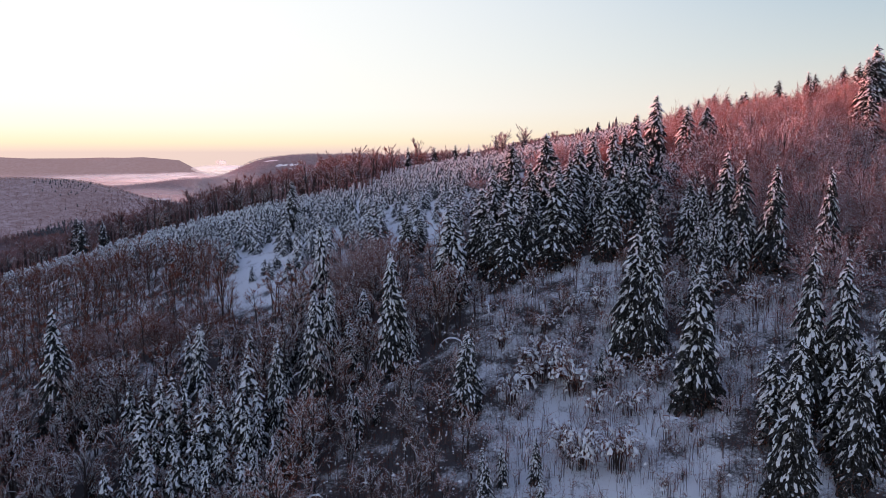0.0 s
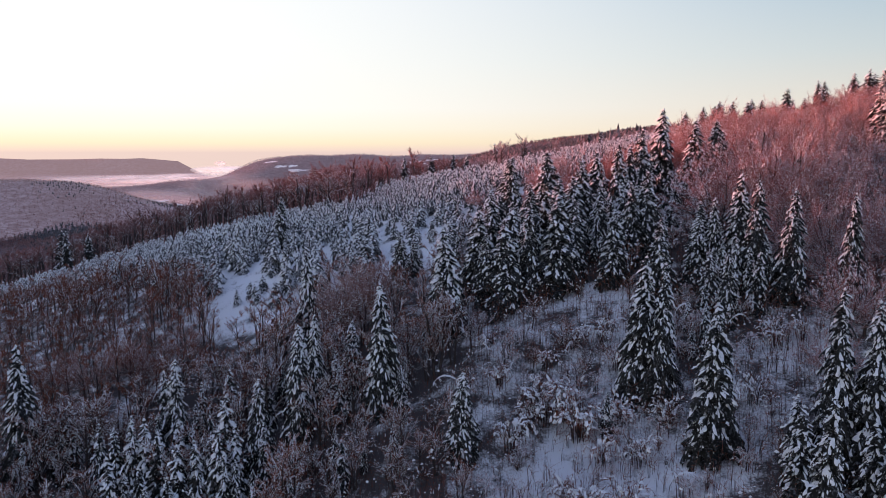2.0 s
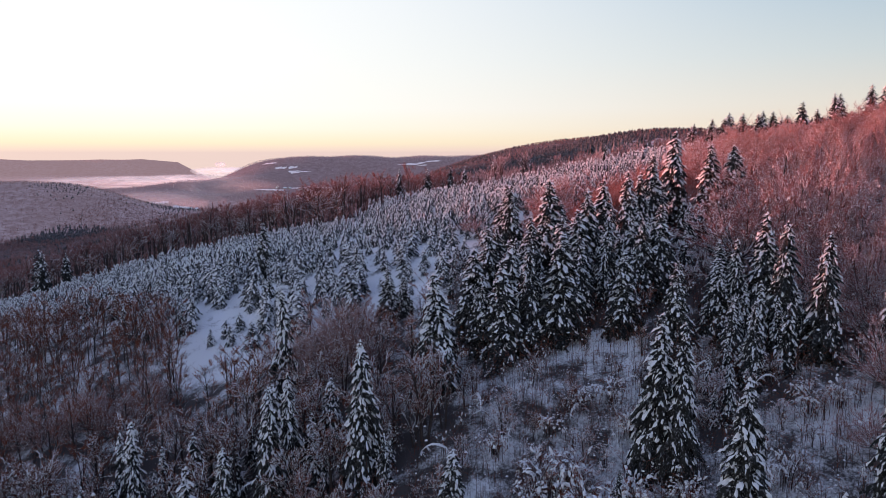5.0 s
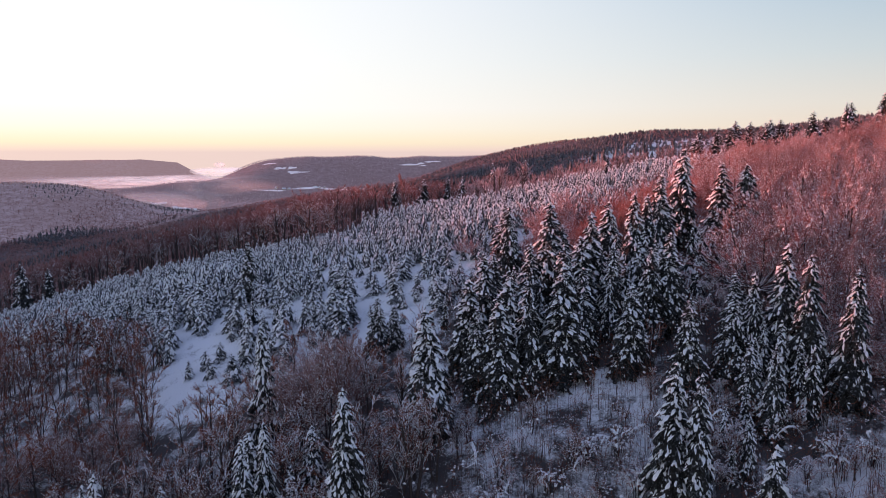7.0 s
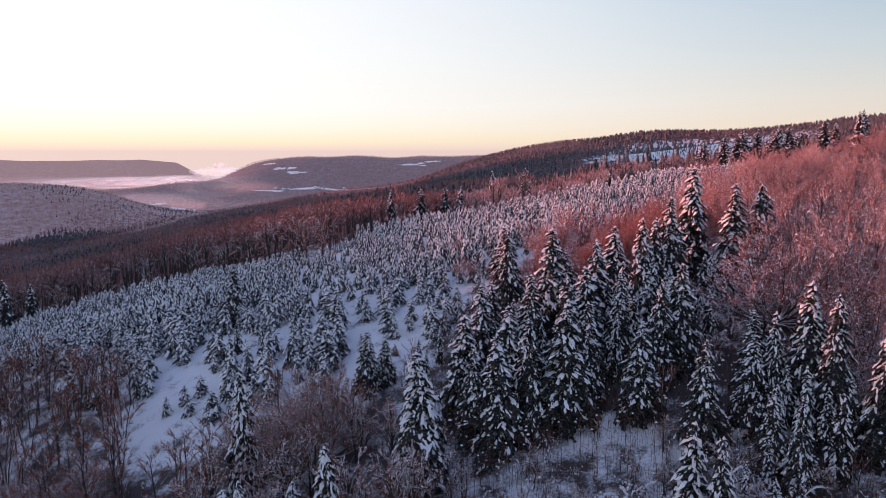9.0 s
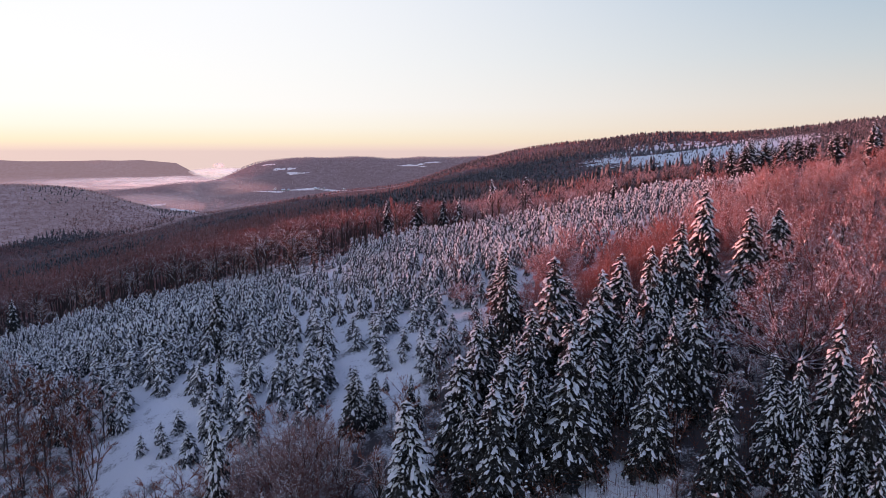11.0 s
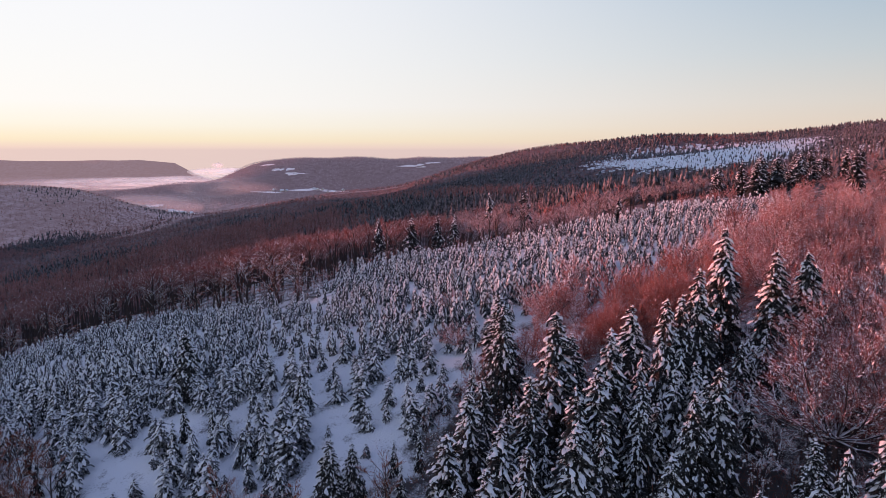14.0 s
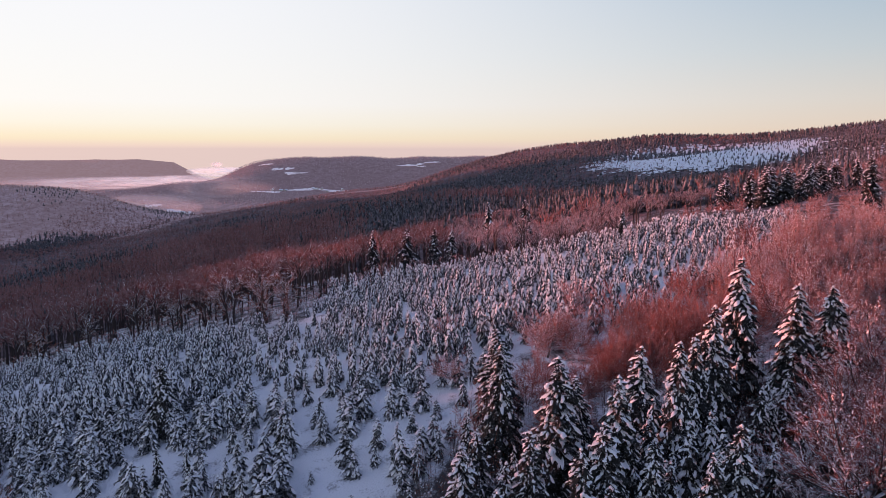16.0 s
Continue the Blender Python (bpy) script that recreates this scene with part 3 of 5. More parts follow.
def ribbon(soup, pts, w):
    """Snow lying along a branch: a small roof."""
    pts = np.asarray(pts)
    t = pts[-1] - pts[0]
    side = np.cross(t, (0, 0, 1.0))
    side /= np.linalg.norm(side) + 1e-9
    w = np.asarray(w)[:, None]
    up = np.array([0, 0, 1.0])
    soup.sheet(np.stack([pts - side * w - up * 0.4 * w, pts + up * 0.9 * w, pts + side * w - up * 0.4 * w], 1))


def slivers(soup, start, end, width, rng):
    """Thin pointed twigs."""
    side = unit(np.cross(end - start, rng.normal(0, 1, start.shape))) * np.asarray(width, float).reshape(-1, 1)
    soup.add(np.stack([start - side, start + side, end], 1).reshape(-1, 3), np.arange(3 * len(start)).reshape(-1, 3))


def bare_shape(rng, tall, stems=1, limbs=9, subs=8, twigs=6, ends=3, snowy=0.3, spread=0.34, fork=0.15, rise=0.35, arch=0.15, twig_w=0.035, thick=1.0, lay=1.0, tubes=True):
    """A bare broad-leaved tree: stems, limbs, branches, twigs and twig ends, each springing from the last, and the snow lying along them."""
    wood, fine, snow = Soup(), Soup(), Soup()
    up = np.array([0, 0, 1.0])
    u4 = np.linspace(0, 1, 4)
    limb_paths = []
    for k in range(stems):
        a = 6.28 * k / stems + rng.uniform(0, 1)
        foot = np.array([math.cos(a), math.sin(a), 0]) * 0.02 * tall * (stems > 1)
        tip = foot * 6 * (stems > 1) + np.array([rng.normal(0, 0.035 * tall), rng.normal(0, 0.035 * tall), tall * rng.uniform(0.72, 0.88)])
        kink = rng.normal(0, 0.015 * tall, 3)
        trunk = foot + (tip - foot) * u4[:, None] + kink * np.sin(np.pi * u4)[:, None]
        trunk[0, 2] = -0.6
        wood.tube(trunk, tall * thick * np.array([0.013, 0.010, 0.0065, 0.002]) / stems ** 0.4, 4 if tubes else 3)
        limb_paths.append((trunk[2], trunk[3]))
        for j in range(max(1, limbs // stems)):
            h = fork + (0.88 - fork) * (j + rng.random()) / max(1, limbs // stems)
            b = j * 2.4 + k * 1.1 + rng.normal(0, 0.4)
            out = np.array([math.cos(b), math.sin(b), 0])
            p = np.array([np.interp(h, u4, trunk[:, c]) for c in range(3)])
            reach = spread * tall * rng.uniform(0.55, 1.1) * (1.12 - 0.75 * h)
            climb = min(reach * (rise / spread) * rng.uniform(0.7, 1.3) + 0.06 * tall, tall * 1.0 - p[2])
            sag = arch * reach * rng.uniform(0.2, 1.3) * (1 - 0.6 * h)
            path = p + (reach * u4 ** 0.95)[:, None] * out + ((climb + sag) * np.sin(u4 * 1.5708) - 1.6 * sag * u4 ** 2.4)[:, None] * up + rng.normal(0, 0.018 * tall, (4, 3)) * u4[:, None]
            wood.tube(path if tubes else path[[0, 1, 3]], tall * thick * 0.0055 * (1.15 - 0.6 * h) * ((1 - 0.8 * u4) if tubes else np.array([1, 0.7, 0.2])), 3)
            limb_paths += [(path[0], path[1]), (path[1], path[2]), (path[2], path[3])]
            if rng.random() < 1.5 * snowy:
                ribbon(snow, path[1:] + up * 0.002 * tall, lay * 0.0026 * tall * rng.uniform(0.5, 1.5, 3) * np.array([1, 0.9, 0.4]))
    # branches along the limbs
    A, B = np.array([p for p, _ in limb_paths]), np.array([q for _, q in limb_paths])
    n = len(A) * subs // 3
    i = rng.integers(0, len(A), n)
    g = rng.uniform(0.1, 1.0, (n, 1))
    P = A[i] + (B[i] - A[i]) * g
    away = unit(P * (1, 1, 0) + rng.normal(0, 0.03 * tall, (n, 3)) * (1, 1, 0))
    lift = up * max(-0.1, 0.38 - 0.75 * arch)
    D = unit(0.85 * unit(B[i] - A[i]) + 0.38 * away + rng.normal(0, 0.3, (n, 3)) + lift)
    L = tall * rng.uniform(0.06, 0.15, n) * (1.15 - 0.45 * P[:, 2] / tall)
    C = (up * 0.2 - up * arch * rng.uniform(0.2, 2.2, (n, 1))) * L[:, None]
    mid, E = P + D * L[:, None] * 0.55, P + D * L[:, None] + C
    slivers(wood, P, mid + 0.25 * C, 0.0020 * tall * thick * np.ones(n), rng)
    slivers(wood, P + 0.4 * (mid - P), E, 0.0013 * tall * thick * np.ones(n), rng)

    def lying(p, q, w, share):
        """Snow along the upper side of branches."""
        some = rng.random(len(p)) < share
        p, q = p[some], q[some]
        if not len(p):
            return
        side = unit(np.cross(q - p, up) + rng.normal(0, 0.05, p.shape))
        w = (w * rng.uniform(0.5, 1.5, (len(p), 1)))
        m = p + (q - p) * rng.uniform(0.35, 0.65, (len(p), 1)) + up * 0.8 * w
        v = np.stack([p, m - side * w, q, m + side * w], 1) + up * 0.0015 * tall
        snow.add(v.reshape(-1, 3), (np.array([[0, 1, 2], [0, 2, 3]])[None] + 4 * np.arange(len(p))[:, None, None]).reshape(-1, 3))

    lying(P, mid + 0.25 * C, lay * 0.0028 * tall, 1.2 * snowy)
    lying(mid + 0.25 * C, E, lay * 0.0024 * tall, 0.8 * snowy)
    # twigs and their ends
    for count, lo, hi, loose, w, share in ((twigs, 0.035, 0.080, 0.26, 1.0, 0.45), (ends, 0.020, 0.050, 0.30, 0.75, 0.16)):
        if not count:
            continue
        i, loose = np.arange(len(P)).repeat(count), max(loose, 0.9 * arch)
        g = rng.uniform(0.15, 1.0, (len(i), 1))
        start = P[i] + (E - P)[i] * g
        way = unit(0.9 * unit((E - P)[i]) + rng.normal(0, loose, (len(i), 3)) + 0.6 * lift)
        end = start + way * tall * rng.uniform(lo, hi, (len(i), 1))
        slivers(fine, start, end, twig_w * w * tall / 14 * rng.uniform(0.6, 1.4, len(i)), rng)
        lying(start, end, lay * 0.0019 * tall, share * snowy)
        if lay > 1.2 and count == twigs:                                    # knobs of snow where twigs cross
            some = rng.random(len(start)) < 0.42 * snowy * lay
            k = 0.0075 * tall * rng.uniform(0.5, 1.6, some.sum())
            clumps(snow, (start + 0.4 * (end - start))[some], way[some] - up * 0.5, 1.3 * k, 0.7 * k, 0.5 * k, rng)
        P, E = start, end
    return wood.arrays(), fine.arrays(), snow.arrays() if snow.n else (np.zeros((0, 3)), np.zeros((0, 3), int))


def crown_shape(rng, tall, fork, wide, limbs, branches, twigs, twig_w=0.034, snowy=0.15, thick=1.0):
    """A bare tree with a round, brushed crown: limbs fanning out from the fork and fine twigs that all point up and outwards."""
    wood, fine, snow = Soup(), Soup(), Soup()
    up, u = np.array([0, 0, 1.0]), np.linspace(0, 1, 4)[:, None]
    heart = np.array([rng.normal(0, 0.02 * tall), rng.normal(0, 0.02 * tall), fork * tall])
    if fork > 0.08:
        wood.tube([(0, 0, -0.6), heart * (0.6, 0.6, 0.5), heart], tall * thick * np.array([0.014, 0.012, 0.010]), 5)
    phase = rng.uniform(0, 6.28, 3)
    P, E = [], []
    for k in range(limbs):
        a, el = k * 2.4 + rng.normal(0, 0.3), math.asin(0.06 + 0.92 * (k + rng.random()) / limbs)
        out = np.array([math.cos(a), math.sin(a), 0])
        full = rng.uniform(0.78, 1.0) * (1 + 0.14 * math.sin(2 * a + phase[0]) + 0.10 * math.sin(5 * a + phase[1]))
        goal = heart + full * (out * wide * tall * math.cos(el) + up * (1 - fork) * tall * (0.12 + 0.80 * math.sin(el)))
        path = heart + (goal - heart) * u - up * 0.05 * tall * np.sin(np.pi * u) + out * 0.03 * tall * np.sin(np.pi * u)
        if fork <= 0.08:
            path[0, 2] = -0.4
        wood.tube(path, tall * thick * 0.0055 * (1 - 0.8 * u[:, 0]), 3)
        for _ in range(branches):
            g = rng.uniform(0.25, 1.0)
            p = np.array([np.interp(g, u[:, 0], path[:, c]) for c in range(3)])
            way = unit(unit(goal - heart) + 0.22 * up + rng.normal(0, 0.55, 3))
            P.append(p)
            E.append(p + way * tall * rng.uniform(0.10, 0.20))
    P, E = np.array(P), np.array(E)
    slivers(wood, P, E, 0.0017 * tall * thick * np.ones(len(P)), rng)

    def settled(p, q, share, w):
        """Small lumps and ridges of snow along the branches."""
        some = rng.random(len(p)) < share
        if some.any():
            long = 0.5 * np.linalg.norm((q - p)[some], axis=1)
            k = w * tall * rng.uniform(0.5, 1.5, some.sum())
            clumps(snow, (0.5 * (p + q))[some] + up * 0.001 * tall, (q - p)[some] + rng.normal(0, 0.02 * tall, (some.sum(), 3)) * (1, 1, 0), np.minimum(long * rng.uniform(0.25, 0.7, some.sum()), 3.2 * k), k, 0.8 * k, rng, 4)

    settled(P, E, 0.8 * snowy, 0.0055)
    for lo, hi, loose, w, many in ((0.05, 0.11, 0.36, 1.0, twigs), (0.03, 0.06, 0.42, 1.0, 1)):
        i = np.arange(len(P)).repeat(many)
        start = P[i] + (E - P)[i] * rng.uniform(0.2, 1.0, (len(i), 1))
        end = start + unit(unit((E - P)[i]) + 0.25 * unit(start - heart) + 0.2 * up + rng.normal(0, loose, start.shape)) * tall * rng.uniform(lo, hi, (len(i), 1))
        slivers(fine, start, end, twig_w * w * tall / 14 * rng.uniform(0.6, 1.4, len(i)), rng)
        settled(start, end, 0.4 * snowy, 0.0038)
        P, E = start, end
    return wood.arrays(), fine.arrays(), snow.arrays() if snow.n else (np.zeros((0, 3)), np.zeros((0, 3), int))


def shrub_shape(rng, tall, stems, lumps, bent=0.3, width=0.03):
    """Brush: thin stems from the ground, bowed, with snow caught on them."""
    wood, fine, snow = Soup(), Soup(), Soup()
    for k in range(stems):
        a, r0 = rng.uniform(0, 6.28), rng.uniform(0, 0.35) * tall
        out = np.array([math.cos(a), math.sin(a), 0])
        h, b = tall * rng.uniform(0.5, 1.15), bent * rng.uniform(0.2, 1.6)
        s = np.linspace(0, 1, 4)
        p = np.array([rng.normal(0, 0.3), rng.normal(0, 0.3), 0]) * r0 + h * (s[:, None] * np.array([0, 0, 1.0]) * (1 - 0.55 * b * s)[:, None] + (b * s ** 2)[:, None] * out)
        p[0, 2] = -0.3
        wood.tube(p, width * (1 - 0.75 * s), 3)
        if rng.random() < lumps * 1.2:
            g = rng.uniform(0.3, 1.0, (2, 1))
            k = width * rng.uniform(1.5, 5.0, 2) * min(1.0, 4 / stems + 0.55)
            clumps(snow, p[1] + (p[3] - p[1]) * g + np.array([0, 0, 0.02]), np.repeat((p[3] - p[1])[None], 2, 0), 1.6 * k, 0.8 * k, 0.6 * k, rng)
        for j in range(5):
            q = p[1] + (p[3] - p[1]) * rng.uniform(0, 1)
            e = q + rng.normal(0, 0.16, 3) * tall + np.array([0, 0, 0.12 * tall])
            w = np.cross(e - q, rng.normal(0, 1, 3))
            w *= width * 0.7 / (np.linalg.norm(w) + 1e-9)
            fine.add([q - w, q + w, e], [[0, 1, 2]])
            if rng.random() < lumps * 0.25:
                blob(snow, q + (e - q) * 0.6, tall * 0.045 * rng.uniform(0.4, 1.5), rng)
    return wood.arrays(), fine.arrays(), snow.arrays()


def laden_shape(rng, tall, stems):
    """A bush whose arching stems carry thick lumps of snow on their bowed upper halves."""
    wood, fine, snow = Soup(), Soup(), Soup()
    s = np.linspace(0, 1, 6)
    at, way, size = [], [], []
    for k in range(stems):
        a, h = rng.uniform(0, 6.28), tall * rng.uniform(0.45, 1.0)
        out = np.array([math.cos(a), math.sin(a), 0])
        turn = rng.uniform(1.9, 2.9)
        p = out * rng.uniform(0, 0.2) * tall + np.outer(0.34 * h * (1 - np.cos(turn * s)), out) + np.outer(h * np.sin(turn * s) / math.sin(min(turn, 1.5708)), (0, 0, 1.0)) + rng.normal(0, 0.02 * tall, (6, 3)) * s[:, None]
        p[0, 2] = -0.3
        wood.tube(p, 0.045 * (1 - 0.8 * s), 3)
        for _ in range(20):
            j, g = rng.integers(1, 5), rng.random()
            q = p[j] + (p[j + 1] - p[j]) * g
            slivers(fine, q[None], (q + unit(p[j + 1] - p[j] + rng.normal(0, 0.6, 3)) * tall * rng.uniform(0.06, 0.2))[None], [0.03], rng)
        if rng.random() < 0.75:
            for _ in range(rng.integers(3, 9)):
                g = rng.uniform(1.5, 4.98)
                j = int(g)
                at.append(p[j] + (p[j + 1] - p[j]) * (g - j) + np.append(rng.normal(0, 0.03 * tall, 2), 0.05))
                way.append(unit(p[j + 1] - p[j]) + rng.normal(0, 0.2, 3))
                size.append(0.05 * tall * rng.uniform(0.4, 1.5))
    size = np.array(size)
    clumps(snow, at, way, size * rng.uniform(0.9, 1.6, len(size)), size * rng.uniform(0.5, 0.8, len(size)), size * rng.uniform(0.4, 0.7, len(size)), rng)
    return wood.arrays(), fine.arrays(), snow.arrays()


def bent_shape(rng, tall):
    """A sapling bent over to the ground by its load of snow."""
    wood, fine, snow = Soup(), Soup(), Soup()
    a = np.linspace(0, 2.5, 8)
    arc = np.stack([0.55 * tall * (1 - np.cos(a)), rng.normal(0, 0.02 * tall, 8), 0.75 * tall * np.sin(a)], 1)
    arc[0] = (0, 0, -0.4)
    wood.tube(arc, np.linspace(0.07, 0.02, 8), 4)
    ribbon(snow, arc[2:] + (0, 0, 0.06), tall * 0.030 * np.array([0.6, 1.0, 1.3, 1.4, 1.1, 0.5]))
    for k in range(26):
        j = rng.integers(2, 8)
        d = np.array([rng.uniform(-0.1, 0.5), rng.normal(0, 0.5), rng.uniform(-0.7, 0.2)])
        q = arc[j] + d * tall * rng.uniform(0.12, 0.3)
        wood.tube([arc[j], q], [0.022, 0.008], 3)
        if rng.random() < 0.7:
            ribbon(snow, [arc[j] + (0, 0, 0.04), (arc[j] + q) / 2 + (0, 0, 0.07), q], tall * 0.014 * rng.uniform(0.6, 1.5) * np.array([0.7, 1.2, 0.5]))
        for i in range(3):
            e = q + rng.normal(0, 0.06 * tall, 3)
            w = np.cross(e - q, rng.normal(0, 1, 3))
            w *= 0.02 / (np.linalg.norm(w) + 1e-9)
            fine.add([q - w, q + w, e], [[0, 1, 2]])
    return wood.arrays(), fine.arrays(), snow.arrays()


def broom_shape(rng, tall, slivers, width, limbs=0, lumps=0, heart_at=0.55, size_z=0.42):
    """A bare tree seen from afar: stem and a crown of upward slivers."""
    wood, fine = Soup(), Soup()
    lean = rng.normal(0, 0.04, 2) * tall
    wood.tube([(0, 0, -0.6), (lean[0] * 0.4, lean[1] * 0.4, tall * 0.45), (lean[0], lean[1], tall * 0.9)], [0.016 * tall, 0.011 * tall, 0.003 * tall], 3)
    d = rng.normal(0, 1, (slivers, 3))
    d /= np.linalg.norm(d, axis=1, keepdims=True)
    d[:, 2] = np.where(d[:, 2] < -0.3, -d[:, 2] * 0.6, d[:, 2])
    heart = np.array([lean[0] * 0.7, lean[1] * 0.7, tall * rng.uniform(heart_at - 0.04, heart_at + 0.04)])
    size = tall * np.array([rng.uniform(0.24, 0.34), rng.uniform(0.24, 0.34), size_z])
    inner = rng.uniform(0.2, 1.0, (slivers, 1)) ** 0.6 * 0.85
    start = heart + d * size * inner - np.array([0, 0, 0.07 * tall]) * (1 - inner)
    end = start + (d * size * 0.6 + np.array([0, 0, 0.16 * tall])) * rng.uniform(0.2, 0.55, (slivers, 1)) + np.stack([0 * inner[:, 0], 0 * inner[:, 0], tall * rng.uniform(0.0, 0.06, slivers)], 1) + rng.normal(0, 0.03 * tall, (slivers, 3))
    b = rng.uniform(0, 6.28, slivers)
    w = width * rng.uniform(0.6, 1.4, slivers)
    side = np.stack([np.cos(b) * w, np.sin(b) * w, 0 * b], 1)
    fine.add(np.stack([start - side, start + side, end], 1).reshape(-1, 3), np.arange(slivers * 3).reshape(-1, 3))
    snow = Soup()
    for k in range(limbs):
        g, c = rng.uniform(0.25, 0.6), rng.uniform(0, 6.28)
        p = np.array([lean[0] * g, lean[1] * g, tall * g * 0.9])
        wood.tube([p, p + tall * rng.uniform(0.7, 1.2) * np.array([0.16 * math.cos(c), 0.16 * math.sin(c), 0.3])], [0.007 * tall, 0.002 * tall], 3)
    for k in range(lumps):
        blob(snow, end[k] * 0.6 + start[k] * 0.4, 0.018 * tall * rng.uniform(0.5, 1.3), rng)
    return (wood.arrays(), fine.arrays(), snow.arrays()) if lumps else (wood.arrays(), fine.arrays())


def tier_shape(rng, tall, wide, boughs, snowy, lump=0.42):
    """A young conifer for the crowd: drooping dark tufts, most of them under a lump of snow."""
    wood, green, snow = Soup(), Soup(), Soup()
    wood.tube([(0, 0, -0.5), (0, 0, tall * 0.6)], [0.02 * tall, 0.01 * tall], 3)
    lean, up = rng.normal(0, 0.03, 2), np.array([0, 0, 1.0])
    at, way, size = [], [], []
    for k in range(boughs):
        f = 0.04 + 0.90 * ((k + rng.random()) / boughs) ** 0.9
        a = k * 2.39996 + rng.normal(0, 0.3)
        out, side = np.array([math.cos(a), math.sin(a), 0]), np.array([-math.sin(a), math.cos(a), 0])
        L = (wide * (1 - f) ** 0.6 + 0.03 * tall) * rng.uniform(0.65, 1.25)
        root = np.array([lean[0] * f * tall, lean[1] * f * tall, f * tall + 0.11 * tall * rng.uniform(0.6, 1.2)])
        tip = root + out * L * 0.85 - up * L * rng.uniform(1.1, 2.2)
        m = root + 0.6 * (tip - root) + up * 0.18 * L
        w = L * rng.uniform(0.3, 0.5)
        low = up * 0.3 * w
        green.add([root, m + side * w - low, tip - up * 0.12 * L, m - side * w - low], [[0, 1, 2], [0, 2, 3]])
        if rng.random() < snowy * min(1.0, 0.45 + 1.8 * f):
            at.append(m + (tip - m) * rng.uniform(-0.3, 0.7) + side * rng.normal(0, 0.3) * w + up * 0.06 * L)
            way.append(tip - m + side * rng.normal(0, 0.35) * L)
            size.append(lump * rng.uniform(0.55, 1.2))
    size = np.array(size)
    clumps(snow, at, way, size * 1.15, size * rng.uniform(0.34, 0.6, len(size)), size * rng.uniform(0.25, 0.45, len(size)), rng, 5)
    blob(snow, np.array([lean[0] * tall, lean[1] * tall, tall * 0.97]), 0.055 * tall * rng.uniform(0.6, 1.3), rng, 1.3)
    return wood.arrays(), green.arrays(), snow.arrays()


def joined(shape, mats):
    """The soups of one tree as one (verts, tris, material index, materials)."""
    v, t, i, n = [], [], [], 0
    for k, (a, b) in enumerate(shape):
        v.append(a)
        t.append(b + n)
        i.append(np.full(len(b), k))
        n += len(a)
    return np.concatenate(v), np.concatenate(t).astype(int), np.concatenate(i), mats


def tree_model(name, shape, mats, names, label, category, group=""):
    root = thing(name, label, category, group)
    for (v, t), m, n, sm in zip(shape, mats, names, (True, False, True)):
        if len(t):
            tagged(part(n, mesh_of(n, v, t, [m], None, sm), root), kind="" if n == "trunk" else "stuff")
    return root


def place(model, x, y, tall, model_tall, turn, girth=1.0, used=set()):
    """Stand a tree on the ground at x, y with the height tall."""
    s = tall / model_tall
    m = pose(x, y, float(height(x, y)) - 0.1, 0, 0, turn) @ Matrix.Diagonal((s * girth, s * girth, s, 1))
    if model.name not in used:
        used.add(model.name)
        model.matrix_basis = m
        ob = model
    else:
        ob = copy_thing(model, m)
        ob.scale = (s * girth, s * girth, s)
    return ob


rng = np.random.default_rng(7)
SPRUCE_MATS, SPRUCE_PARTS = [SPRUCE_BARK, NEEDLES, LOAD], ["trunk", "crown", "snow_load"]
YOUNG_MATS = [SPRUCE_BARK, RIMED_NEEDLES, LOAD]
BEECH_MATS, BEECH_PARTS = [BEECH_BARK, TWIGS, LOAD], ["trunk", "crown", "snow_load"]
BELT_MATS = [BEECH_BARK, BELT_TWIGS, LOAD]
DARK_MATS = [BEECH_BARK, DARK_TWIGS, LOAD]
BROWN_MATS = [BEECH_BARK, BROWN_TWIGS, LOAD]
FROST_MATS = [BEECH_BARK, FROST_TWIGS, LOAD]
PALE_MATS = [BEECH_BARK, PALE_TWIGS, LOAD]
RED_MATS = [BEECH_BARK, RED_TWIGS, LOAD]

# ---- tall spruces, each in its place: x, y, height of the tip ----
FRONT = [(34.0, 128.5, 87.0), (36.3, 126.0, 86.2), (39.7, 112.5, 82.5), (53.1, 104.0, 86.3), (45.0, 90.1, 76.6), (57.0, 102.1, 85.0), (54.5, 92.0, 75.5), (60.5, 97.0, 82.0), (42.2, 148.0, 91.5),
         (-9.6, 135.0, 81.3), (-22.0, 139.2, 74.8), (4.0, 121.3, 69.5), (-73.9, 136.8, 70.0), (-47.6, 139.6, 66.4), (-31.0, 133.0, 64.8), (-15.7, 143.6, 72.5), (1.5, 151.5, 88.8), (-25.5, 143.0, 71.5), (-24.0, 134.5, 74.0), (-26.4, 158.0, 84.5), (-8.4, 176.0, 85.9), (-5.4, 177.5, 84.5)]
